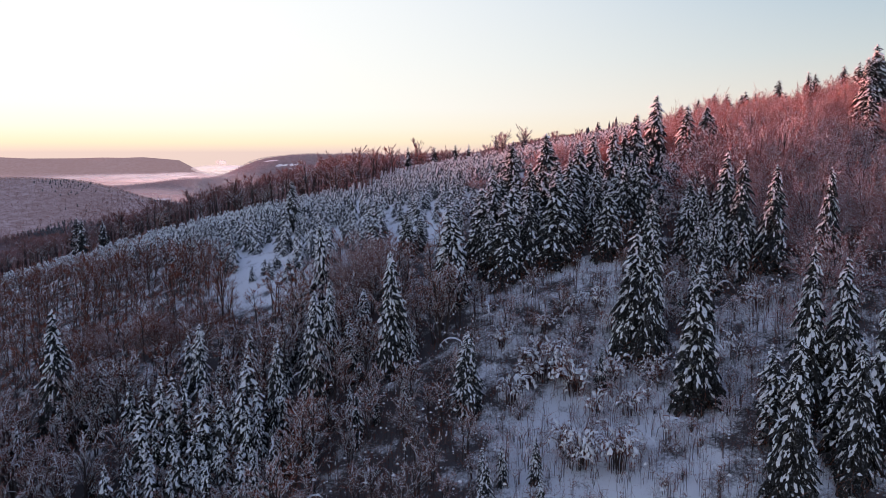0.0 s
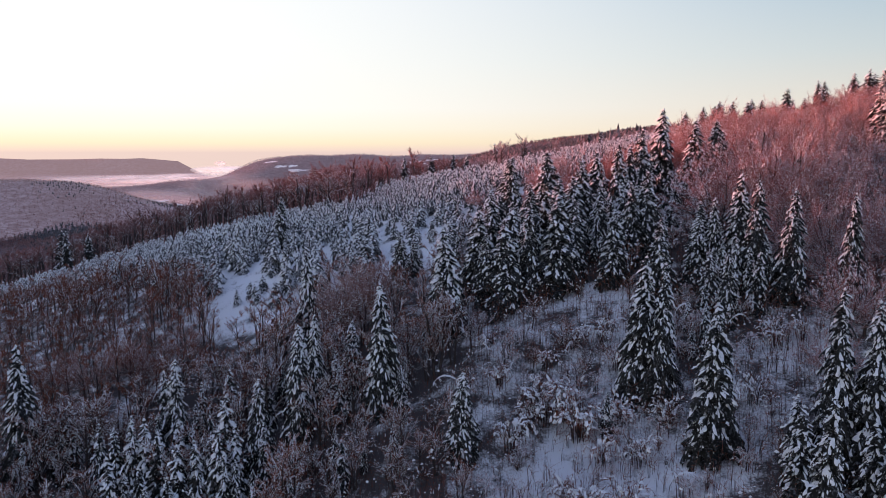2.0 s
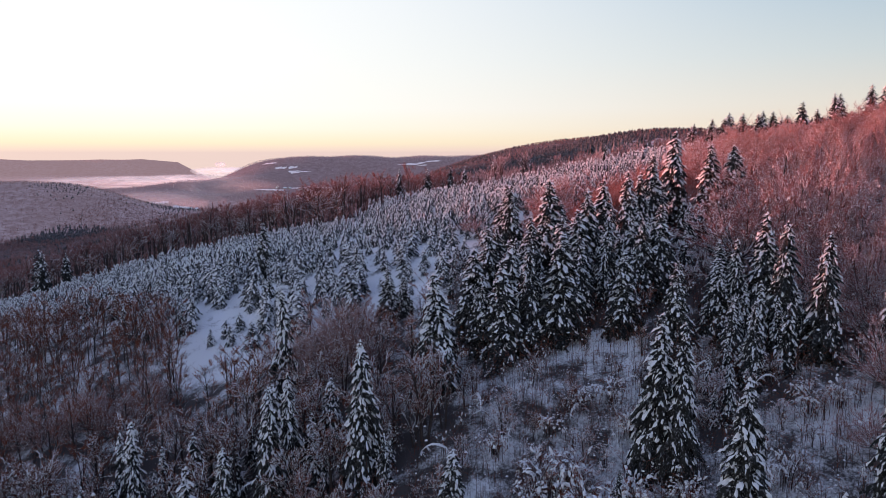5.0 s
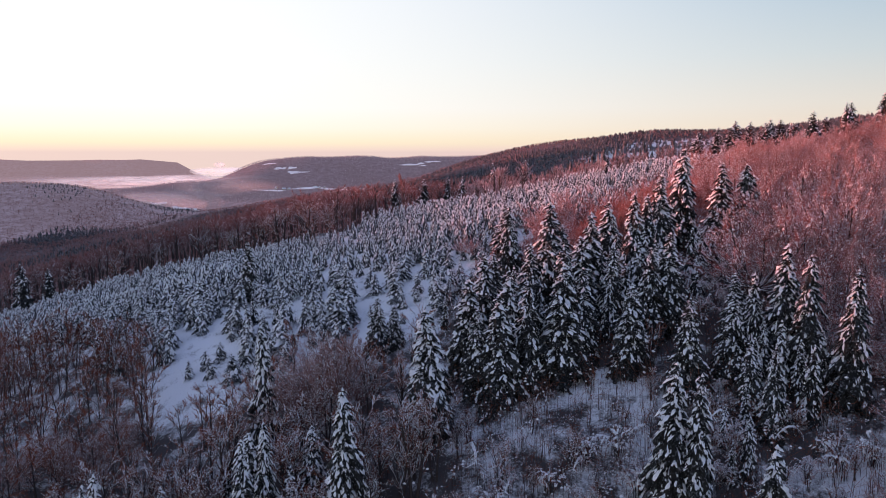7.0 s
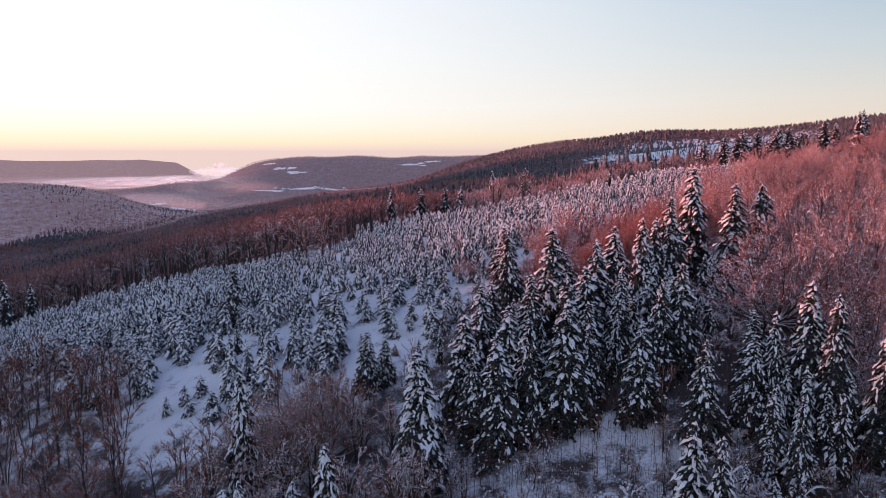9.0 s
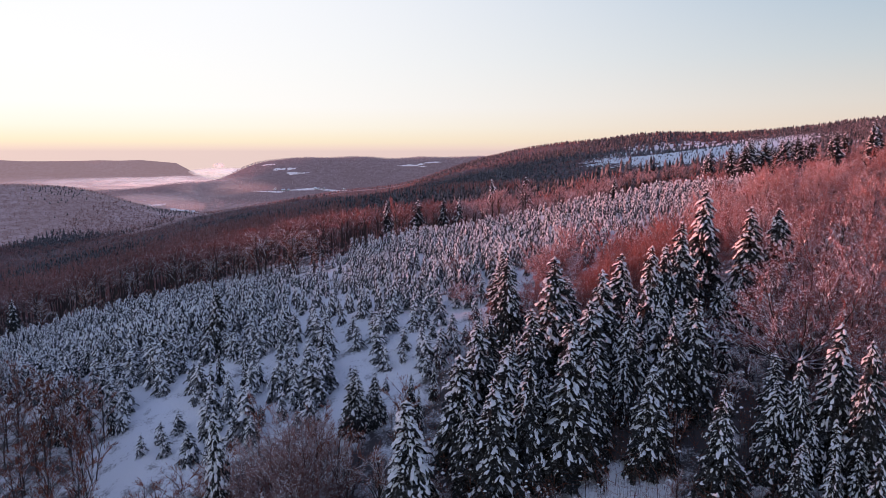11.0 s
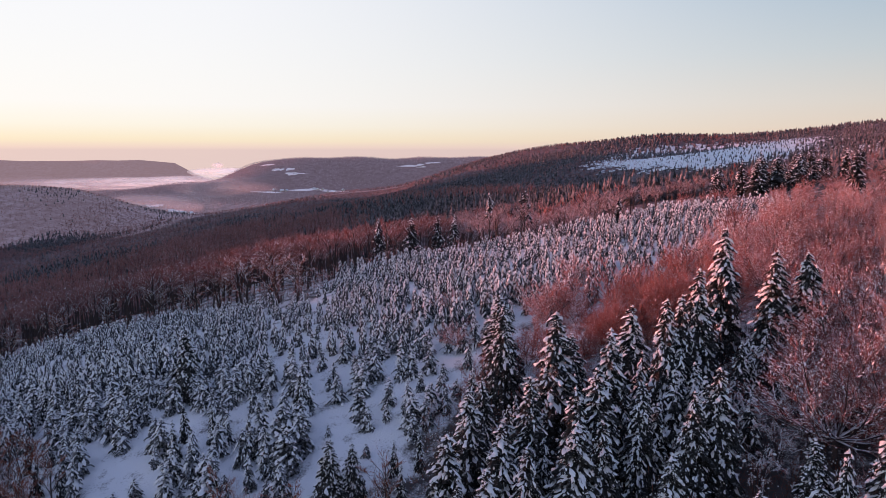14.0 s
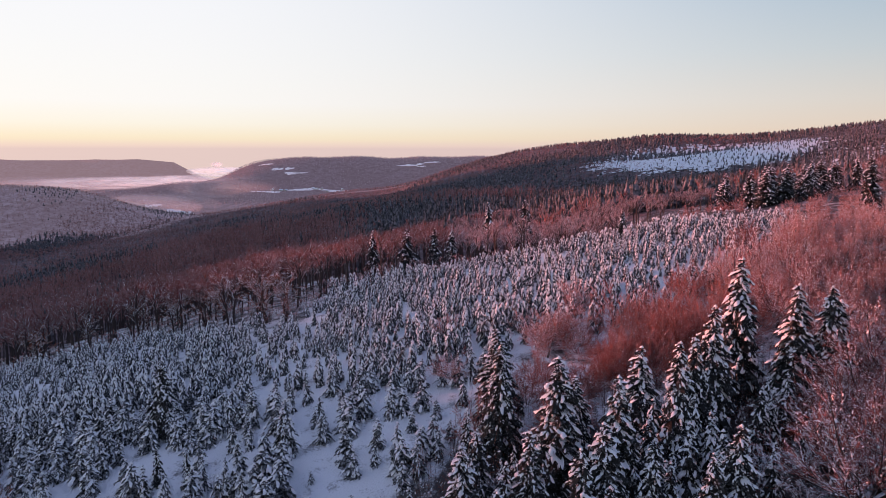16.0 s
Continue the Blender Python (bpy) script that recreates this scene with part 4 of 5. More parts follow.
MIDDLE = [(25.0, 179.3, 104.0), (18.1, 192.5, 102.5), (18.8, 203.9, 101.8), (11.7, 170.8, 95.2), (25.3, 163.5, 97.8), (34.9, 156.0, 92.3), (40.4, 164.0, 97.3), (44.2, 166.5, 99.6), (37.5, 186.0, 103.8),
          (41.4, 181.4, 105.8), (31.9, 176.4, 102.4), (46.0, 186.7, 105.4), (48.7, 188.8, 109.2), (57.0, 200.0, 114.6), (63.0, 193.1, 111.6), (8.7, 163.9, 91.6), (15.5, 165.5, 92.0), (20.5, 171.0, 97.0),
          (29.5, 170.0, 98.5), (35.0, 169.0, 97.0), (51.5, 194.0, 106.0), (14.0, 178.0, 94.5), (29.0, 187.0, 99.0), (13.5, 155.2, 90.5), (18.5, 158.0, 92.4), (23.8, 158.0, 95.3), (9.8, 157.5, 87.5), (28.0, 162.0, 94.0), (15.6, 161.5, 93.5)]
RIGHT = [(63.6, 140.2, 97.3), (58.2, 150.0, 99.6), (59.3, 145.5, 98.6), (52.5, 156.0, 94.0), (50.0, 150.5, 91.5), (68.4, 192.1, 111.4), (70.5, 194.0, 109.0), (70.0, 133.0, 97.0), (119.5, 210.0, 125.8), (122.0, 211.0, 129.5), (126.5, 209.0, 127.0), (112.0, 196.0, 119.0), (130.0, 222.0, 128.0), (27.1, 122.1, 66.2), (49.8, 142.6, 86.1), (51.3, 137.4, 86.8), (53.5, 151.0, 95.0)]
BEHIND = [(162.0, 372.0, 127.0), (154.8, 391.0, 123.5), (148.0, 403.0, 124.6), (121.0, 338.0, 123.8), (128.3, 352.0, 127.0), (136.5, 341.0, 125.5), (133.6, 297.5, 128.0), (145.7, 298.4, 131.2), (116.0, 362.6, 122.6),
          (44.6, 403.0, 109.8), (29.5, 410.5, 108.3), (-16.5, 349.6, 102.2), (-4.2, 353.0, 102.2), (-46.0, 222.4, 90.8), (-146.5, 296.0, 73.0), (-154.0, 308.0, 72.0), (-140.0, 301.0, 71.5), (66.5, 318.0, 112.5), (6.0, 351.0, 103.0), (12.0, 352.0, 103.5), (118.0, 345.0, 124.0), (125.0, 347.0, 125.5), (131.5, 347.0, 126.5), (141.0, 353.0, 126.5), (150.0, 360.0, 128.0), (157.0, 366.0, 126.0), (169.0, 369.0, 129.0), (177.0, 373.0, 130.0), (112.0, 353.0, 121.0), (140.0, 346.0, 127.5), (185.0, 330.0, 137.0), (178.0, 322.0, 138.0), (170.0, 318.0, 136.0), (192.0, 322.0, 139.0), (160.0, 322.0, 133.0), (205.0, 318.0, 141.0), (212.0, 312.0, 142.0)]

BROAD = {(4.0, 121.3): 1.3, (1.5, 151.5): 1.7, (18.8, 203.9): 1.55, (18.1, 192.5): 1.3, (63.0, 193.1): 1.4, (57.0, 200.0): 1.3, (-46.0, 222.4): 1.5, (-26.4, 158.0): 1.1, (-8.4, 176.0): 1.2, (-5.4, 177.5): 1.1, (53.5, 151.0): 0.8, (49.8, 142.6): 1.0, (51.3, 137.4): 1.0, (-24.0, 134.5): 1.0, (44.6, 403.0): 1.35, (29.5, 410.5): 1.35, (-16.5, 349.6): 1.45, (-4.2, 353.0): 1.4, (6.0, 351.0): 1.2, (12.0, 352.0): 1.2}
tall_models = []
for k in range(5):
    shape = spruce_shape(np.random.default_rng(20 + k), 20.0, (3.5, 3.1, 3.7, 3.0, 3.3)[k], 330, 3, (1.2, 1.4, 1.05, 1.45, 1.25)[k], 0.03, (1.0, 0.92, 1.0, 0.85, 0.95)[k], (0.53, 0.49, 0.58, 0.45, 0.51)[k], 0.9, 0.8, 3.3, 3.0)
    tall_models.append(tree_model("spruce_tree", shape, SPRUCE_MATS, SPRUCE_PARTS, "tall dark green spruce with snow-laden drooping boughs on a snowy slope", "spruce tree", "tall spruces"))
white_models = [tree_model("spruce_tree", spruce_shape(np.random.default_rng(50 + k), 20.0, (3.1, 2.8, 3.3)[k], 340, 3, (1.35, 1.5, 1.25)[k], 0.03, 1.0, 0.54, 0.45, 0.75, 3.8, 3.4), SPRUCE_MATS, SPRUCE_PARTS, "slender spruce white all over with clinging snow", "spruce tree", "tall spruces") for k in range(3)]
far_models = [tree_model("spruce_tree", spruce_shape(np.random.default_rng(30 + k), 20.0, (3.4, 3.0, 3.7)[k], 190, 2, (1.25, 1.45, 1.1)[k], 0.03, (0.8, 0.7, 0.75)[k], 0.62, 0.8, 0.8, 1.5), SPRUCE_MATS, SPRUCE_PARTS, "dark spruce rimed with snow at the back of the hillside", "spruce tree", "tall spruces") for k in range(3)]
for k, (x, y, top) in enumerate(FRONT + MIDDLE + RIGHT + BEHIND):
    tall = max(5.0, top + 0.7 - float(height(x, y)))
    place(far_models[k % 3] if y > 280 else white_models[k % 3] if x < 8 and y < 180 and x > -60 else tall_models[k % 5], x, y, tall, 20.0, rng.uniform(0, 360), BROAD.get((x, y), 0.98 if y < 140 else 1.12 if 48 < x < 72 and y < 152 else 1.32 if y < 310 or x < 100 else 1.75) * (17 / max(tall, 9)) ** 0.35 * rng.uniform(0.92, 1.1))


def jittered(x0, x1, y0, y1, step, seed):
    r = np.random.default_rng(seed)
    gx, gy = np.meshgrid(np.arange(x0, x1, step), np.arange(y0, y1, step))
    return (gx + r.uniform(-0.5, 0.5, gx.shape) * step).ravel(), (gy + r.uniform(-0.5, 0.5, gx.shape) * step).ravel(), r


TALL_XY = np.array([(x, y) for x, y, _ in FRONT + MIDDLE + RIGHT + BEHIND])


def in_front(x, y, wide, near):
    """Which points stand close before one of the spruces at the back."""
    t = np.array([(a, b) for a, b, _ in BEHIND])
    dx, dy = x[:, None] - t[None, :, 0], t[None, :, 1] - y[:, None]
    return ((np.abs(dx + 0.25 * dy * np.sign(t[None, :, 0]) * (np.abs(t[None, :, 0]) > 60)) < wide) & (dy > -3) & (dy < near)).any(1)


def clear_of(x, y, r):
    d = np.hypot(x[:, None] - TALL_XY[None, :, 0], y[:, None] - TALL_XY[None, :, 1])
    return d.min(1) > r


# ---- young spruces of the plantation ----
def build_plantation():
    x, y, r = jittered(-205, 115, 172, 345, 2.15, 3)
    keep = inside(PLANTATION, x, y) & clear_of(x, y, 1.6)
    wave = np.sin(x * 0.16 + 1.8 * np.sin(y * 0.11)) * np.cos(y * 0.19 + x * 0.05)
    dens = 0.84 - 0.50 * sstep(250, 205, y)
    dens = dens * (0.92 + 0.35 * wave)
    for cx, cy, rx, ry in CLEARINGS:
        dens = np.where(((x - cx) / rx) ** 2 + ((y - cy) / ry) ** 2 < 1, 0.12, dens)
    keep &= r.random(len(x)) < dens
    x, y = x[keep], y[keep]
    tall = r.uniform(3.6, 6.8, len(x)) * (1 + 0.15 * np.sin(x * 0.07) * np.cos(y * 0.05))
    tall = np.where(r.random(len(x)) < 0.14, tall * 0.5, tall) * (1 - 0.3 * sstep(215, 275, y)) * (1 + 0.25 * sstep(-25, -70, x) * sstep(255, 225, y))
    near = np.argsort(y - 0.15 * np.abs(x))
    models = []
    for k in range(6):
        shape = spruce_shape(np.random.default_rng(60 + k), 5.0, 1.35 + 0.15 * (k % 3), 66, 2, 1.2 + 0.2 * (k % 2), 0.04, 1.0, 0.44, 0.4, 0.55, 1.5, 1.5)
        models.append(tree_model("young_spruce", shape, YOUNG_MATS, SPRUCE_PARTS, "young plantation spruce bowed under thick snow on open ground", "young spruce", "plantation spruces"))
    for n, i in enumerate(near[:300]):
        place(models[n % 6], x[i], y[i], tall[i], 5.0, r.uniform(0, 360), r.uniform(0.9, 1.4))
    rest = near[300:]
    variants = [joined(tier_shape(np.random.default_rng(80 + k), 5.0, (1.4, 1.25, 1.5, 1.2, 1.35)[k], 38, (0.88, 0.97, 0.92, 0.72, 0.85)[k], 0.47), YOUNG_MATS) for k in range(5)]
    p = np.stack([x[rest], y[rest], height(x[rest], y[rest]) - 0.1, r.uniform(0, 6.28, len(rest)), tall[rest] / 5.0 * r.uniform(0.85, 1.2, len(rest)), tall[rest] / 5.0, r.integers(0, 5, len(rest))], 1)
    scattered("young_spruces", variants, p, "dense young spruces of the plantation, thick with snow", "young spruces")


build_plantation()


# ---- smaller spruces in the groves ----
def build_groves():
    models = [tree_model("slim_spruce", spruce_shape(np.random.default_rng(90 + k), 10.0, (1.7, 2.0, 1.55, 1.85)[k], 140, 2, 1.35, 0.04, (1.0, 0.9, 0.8, 1.0)[k], 0.42, 0.7, 0.7, 2.4, 1.8), SPRUCE_MATS, SPRUCE_PARTS, "slim middle-aged spruce with heavy snow on its drooping boughs", "spruce tree", "slim spruces of the groves") for k in range(4)]
    r = np.random.default_rng(91)
    taken = list(TALL_XY)
    n = 0
    for cx, cy, rx, ry, count, lo, hi in ((-45, 127, 12, 5, 20, 12, 16.5), (-44, 119, 12, 5, 16, 9, 13), (-44, 138, 11, 5, 10, 9, 14), (-30, 122, 9, 8, 10, 7, 11), (-66, 200, 9, 7, 6, 7, 10), (-30, 200, 12, 8, 5, 6, 8.5), (-84, 226, 12, 8, 6, 7, 10), (10, 98, 5, 4, 6, 5, 7.5), (28, 174, 16, 11, 20, 9, 15), (47, 182, 8, 10, 11, 9, 14), (57, 147, 7, 9, 12, 7, 12), (60, 186, 5, 7, 5, 6, 10), (-12, 128, 9, 8, 7, 5, 9), (-64, 140, 9, 9, 8, 7, 12), (-80, 128, 9, 9, 6, 6, 11), (55, 97, 8, 9, 8, 8, 14), (-24, 141, 8, 6, 6, 7, 11), (14, 186, 4, 8, 5, 6, 10), (-62, 120, 10, 10, 6, 5, 9), (2, 176, 5, 6, 5, 5, 9), (44, 134, 5, 6, 4, 5, 9)):
        for _ in range(count):
            for _ in range(12):
                x, y = cx + rx * r.uniform(-1, 1), cy + ry * r.uniform(-1, 1)
                if min(math.hypot(x - a, y - b) for a, b in taken) > 2.1:
                    break
            else:
                continue
            taken.append((x, y))
            place(models[n % 4], x, y, r.uniform(lo, hi), 10.0, r.uniform(0, 360), r.uniform(0.85, 1.15))
            n += 1


build_groves()


# ---- bare broad-leaved trees ----
def build_beeches():
    models = [tree_model("beech_tree", crown_shape(np.random.default_rng(100 + k), 14.0, (0.22, 0.15, 0.28, 0.18, 0.12)[k], (0.46, 0.52, 0.42, 0.50, 0.48)[k], 24, 16, 10, 0.026, 0.45, 1.2), BEECH_MATS, BEECH_PARTS, "bare beech with rime on reddish brown twigs on the hillside", "beech tree", "bare beeches") for k in range(5)]
    darks = [tree_model("bare_tree", bare_shape(np.random.default_rng(120 + k), 12.0, 1 + k % 3, 15, 9, 6, 2, 0.5, 0.32, 0.22, 0.38, 0.15, 0.032, 2.0, 1.7), DARK_MATS, BEECH_PARTS, "bare dark broad-leaved tree with snow on its branches", "bare tree", "bare trees below the plantation") for k in range(5)]
    white = [tree_model("frosted_beech", crown_shape(np.random.default_rng(130 + k), 14.0, (0.20, 0.26, 0.16)[k], (0.50, 0.46, 0.54)[k], 24, 14, 8, 0.021, 0.85, 1.6), FROST_MATS, BEECH_PARTS, "broad beech with arching branches thick with frost and snow", "beech tree", "frosted beeches") for k in range(3)]
    # the wood below and beside the plantation
    x, y, r = jittered(-150, 60, 80, 230, 4.3, 11)
    keep = ~inside(PLANTATION, x, y) & ~inside(GAP, x, y) & clear_of(x, y, 2.4) & clear_of(x, y + 4.5, 4.0)
    keep &= r.random(len(x)) < np.where((x > -22) & (y < 132), 0.6, 0.88)
    keep &= ((x < 6) | (r.random(len(x)) < 0.5)) & (np.abs(x) < 0.63 * y + 14)
    keep &= ~((x > 8) & (y > 158))
    keep &= ~((((x + 41) / 12) ** 2 + ((y - 181) / 21) ** 2) < 1) & ~((x > np.where(y > 163, -32, -13)) & (y > 147) & (r.random(len(x)) < 0.8))
    x, y = x[keep], y[keep]
    order = np.argsort(y + 0.3 * np.abs(x))
    for n, i in enumerate(order[:290]):
        place(darks[n % 5], x[i], y[i], r.uniform(10, 15.5) * (1 if x[i] < 4 else 0.5) * (0.75 if y[i] > 165 else 1) * (0.6 if -62 < x[i] < -26 and y[i] < 126 or x[i] > -22 and y[i] < 128 else 1), 12.0, r.uniform(0, 360))
    rest = order[290:]
    variants = [joined(bare_shape(np.random.default_rng(140 + k), 12.0, 1 + k % 2, 9, 6, 5, 1, 0.25, 0.30, 0.2, 0.36, 0.1, 0.05, 1.4, 1.1, False), DARK_MATS) for k in range(5)]
    s = r.uniform(8.5, 13, len(rest)) / 12
    scattered("bare_wood", variants, np.stack([x[rest], y[rest], height(x[rest], y[rest]) - 0.1, r.uniform(0, 6.28, len(rest)), s, s, r.integers(0, 5, len(rest))], 1), "bare dark wood with snow on its branches below the plantation", "bare trees")
    # the beech hillside above
    x, y, r = jittered(46, 240, 122, 345, 8.6, 12)
    keep = ~inside(PLANTATION, x, y) & clear_of(x, y + 1.5, 4.0) & ~in_front(x, y, 3.0, 22) & (x > 46 + 0.14 * np.maximum(0, 215 - y)) & ~((x < 66) & (y > 205)) & (x < 0.65 * y + 15)
    keep &= ~((x < 66) & (y > 150) & (y < 205)) | (r.random(len(x)) < 0.15)
    x, y = x[keep], y[keep]
    order = np.argsort(y + 0.2 * x)
    for n, i in enumerate(order[:130]):
        kind = white[n % 3] if height(x[i], y[i]) < 104 and n % 4 else models[n % 5]
        place(kind, x[i], y[i], r.uniform(9, 14) * (0.75 if x[i] < 62 else 1), 14.0, r.uniform(0, 360))
    rest = order[130:]
    variants = [joined(crown_shape(np.random.default_rng(160 + k), 14.0, (0.2, 0.12, 0.28, 0.16, 0.22)[k], (0.46, 0.52, 0.42, 0.50, 0.47)[k], 14, 9, 7, 0.042, 0.28, 1.0), BEECH_MATS) for k in range(5)]
    s = r.uniform(9, 14, len(rest)) / 14 * (1 - 0.35 * sstep(215, 290, y[rest]) * (x[rest] < 0.6 * y[rest] - 28)) * (1 - 0.25 * sstep(280, 310, y[rest]) * sstep(165, 140, x[rest]))
    p = np.stack([x[rest], y[rest], height(x[rest], y[rest]) - 0.1, r.uniform(0, 6.28, len(rest)), s, s, r.integers(0, 5, len(rest))], 1)
    low = p[:, 2] + r.normal(0, 4, len(p)) < 112
    scattered("beech_wood", variants, p[~low], "rimed reddish beech wood on the upper hillside", "beech trees")
    scattered("frosted_wood", [(v, t, i, FROST_MATS) for v, t, i, _ in variants], p[low], "reddish grey frosted beech wood on the lower hillside", "beech trees")
    thickets = [tree_model("beech_thicket", crown_shape(np.random.default_rng(170 + k), 9.0, 0.02, (0.50, 0.58, 0.46, 0.54)[k], 18, 14, 11, 0.028, 0.06, 0.9), RED_MATS, BEECH_PARTS, "bushy reddish young beech branching from the ground", "beech thicket", "red beech thickets") for k in range(4)]
    bushes = [tree_model("brown_beech", crown_shape(np.random.default_rng(176 + k), 9.0, 0.10, 0.50, 26, 16, 10, 0.024, 0.4, 1.0), BROWN_MATS, BEECH_PARTS, "broad brown beech with a dense fine crown in the snow", "beech tree", "brown beeches") for k in range(2)]
    for n, (bx, by, tall) in enumerate([(-18.2, 162.0, 15), (-14.0, 158.5, 14), (-22.0, 159.5, 13), (-16.0, 168.0, 12), (-60, 158, 10), (-66, 162, 10), (-72, 157, 10), (-54, 163, 9), (-80, 160, 10)]):
        place(bushes[n % 2], bx, by, tall, 9.0, 77 * n, 1.1)
    n = 0
    for cx, cy, rx, ry, count in ((47, 212, 9, 6, 34), (55, 219, 9, 8, 30), (35, 206, 4, 4, 5), (66, 222, 8, 6, 16), (52, 229, 10, 4, 5), (70, 240, 10, 5, 7), (88, 254, 12, 7, 8), (40, 224, 6, 3, 2), (16, 196, 4, 4, 4), (80, 234, 12, 9, 12), (30, 197, 4, 3, 6), (25, 209, 5, 5, 4), (96, 222, 12, 12, 16), (90, 262, 14, 8, 4)):
        for _ in range(int(0.6 * count + 0.5)):
            qx, qy = cx + rx * r.uniform(-1, 1), cy + ry * r.uniform(-1, 1)
            place(thickets[n % 4], qx, qy, r.uniform(5.5, 11.0), 9.0, r.uniform(0, 360), r.uniform(0.9, 1.2))
            n += 1
    # single ones that stand out against the snow
    for n, (bx, by, tall) in enumerate([(11.0, 218.5, 6.5), (29.5, 222.0, 11), (33.5, 225.0, 9), (10.4, 240.7, 6), (38.0, 243.0, 8), (74.0, 168.0, 15), (84.0, 175.0, 15), (88.0, 186.0, 14)]):
        place(models[n % 5], bx, by, tall, 14.0, 67 * n, 1.2)
    for n, (bx, by, tall) in enumerate([(61.0, 167.5, 19), (70.5, 169.0, 17), (79.0, 173.0, 17), (67.0, 178.0, 15), (-53, 294, 17), (-41, 288, 15), (-35, 284, 13), (-62, 300, 14), (-73, 304, 13), (-87, 311, 13), (-46, 299, 16), (-102, 309, 12), (-118, 308, 13), (-133, 307, 12), (-150, 303, 12), (-166, 302, 13), (-48, 322, 15), (-80, 322, 14), (70.0, 183.0, 15), (76.0, 188.5, 17), (80.0, 178.0, 16), (73.5, 196.0, 15), (83.0, 190.0, 15), (86.0, 182.0, 14), (66.0, 172.0, 10), (65.0, 187.0, 9), (79.0, 160.0, 14), (70.0, 162.0, 11), (76.0, 150.0, 12), (72.0, 142.0, 10), (84.0, 146.0, 13), (90.0, 158.0, 13), (66.0, 156.0, 9)]):
        if bx < 0:
            place(darks[n % 5], bx, by, tall, 12.0, 40 * n, 1.5)
        else:
            place(white[n % 3], bx, by, tall, 14.0, 40 * n, 1.3)
    # behind the plantation and on the slope to the left
    x, y, r = jittered(-420, 330, 250, 640, 7.4, 13)
    keep = ~inside(PLANTATION, x, y) & clear_of(x, y, 2.5) & (np.abs(x) < 0.68 * y + 20) & (y > np.where(x < -60, 250, 300)) & ((y < 440) | (r.random(len(x)) < np.where((x < 60) | (y < 590), 0.9, 0.3)))
    keep &= ~((x > 60) & (y < 345)) & ~in_front(x, y, 4.5, 40)
    keep &= ~((x > 95) & (y > 380) & (y < 430) & (r.random(len(x)) < 0.5))
    x, y = x[keep], y[keep]
    tall = r.uniform(15, 19.5, len(x)) * (1 - 0.12 * sstep(5, 50, x) * sstep(500, 430, y) - 0.35 * sstep(70, 100, x) * sstep(500, 430, y)) * (1 - 0.22 * sstep(400, 460, y))
    spin, which = r.uniform(0, 6.28, len(x)), r.integers(0, 5, len(x))
    near = y < np.where(x < -40, 400, np.where(x < 12, 450, 580))
    edge = [joined(bare_shape(np.random.default_rng(180 + k), 15.0, 1, 10, 4, 6, 0, 0.18, 0.29, 0.52, 0.30, 0.05, 0.090, 1.7, 1.0, False), BELT_MATS) for k in range(5)]
    depth = [joined(broom_shape(np.random.default_rng(190 + k), 15.0, 70, 0.15, 2, 5, 0.62, 0.34), BELT_MATS) for k in range(5)]
    pale = [(v, t, i, PALE_MATS) for v, t, i, _ in edge]
    for some, variants, name in ((near & (x < 12), edge, "beech_belt"), (near & (x >= 12), pale, "frosted_belt"), (~near, depth, "beech_slope")):
        p = np.stack([x, y, height(x, y) - 0.1, spin, tall / 15, tall / 15, which], 1)[some]
        scattered(name, variants, p, "belt of tall bare beeches behind the plantation" if name == "beech_belt" else "frosted young beeches behind the plantation" if name == "frosted_belt" else "bare beech wood running down into the valley", "beech trees")


build_beeches()


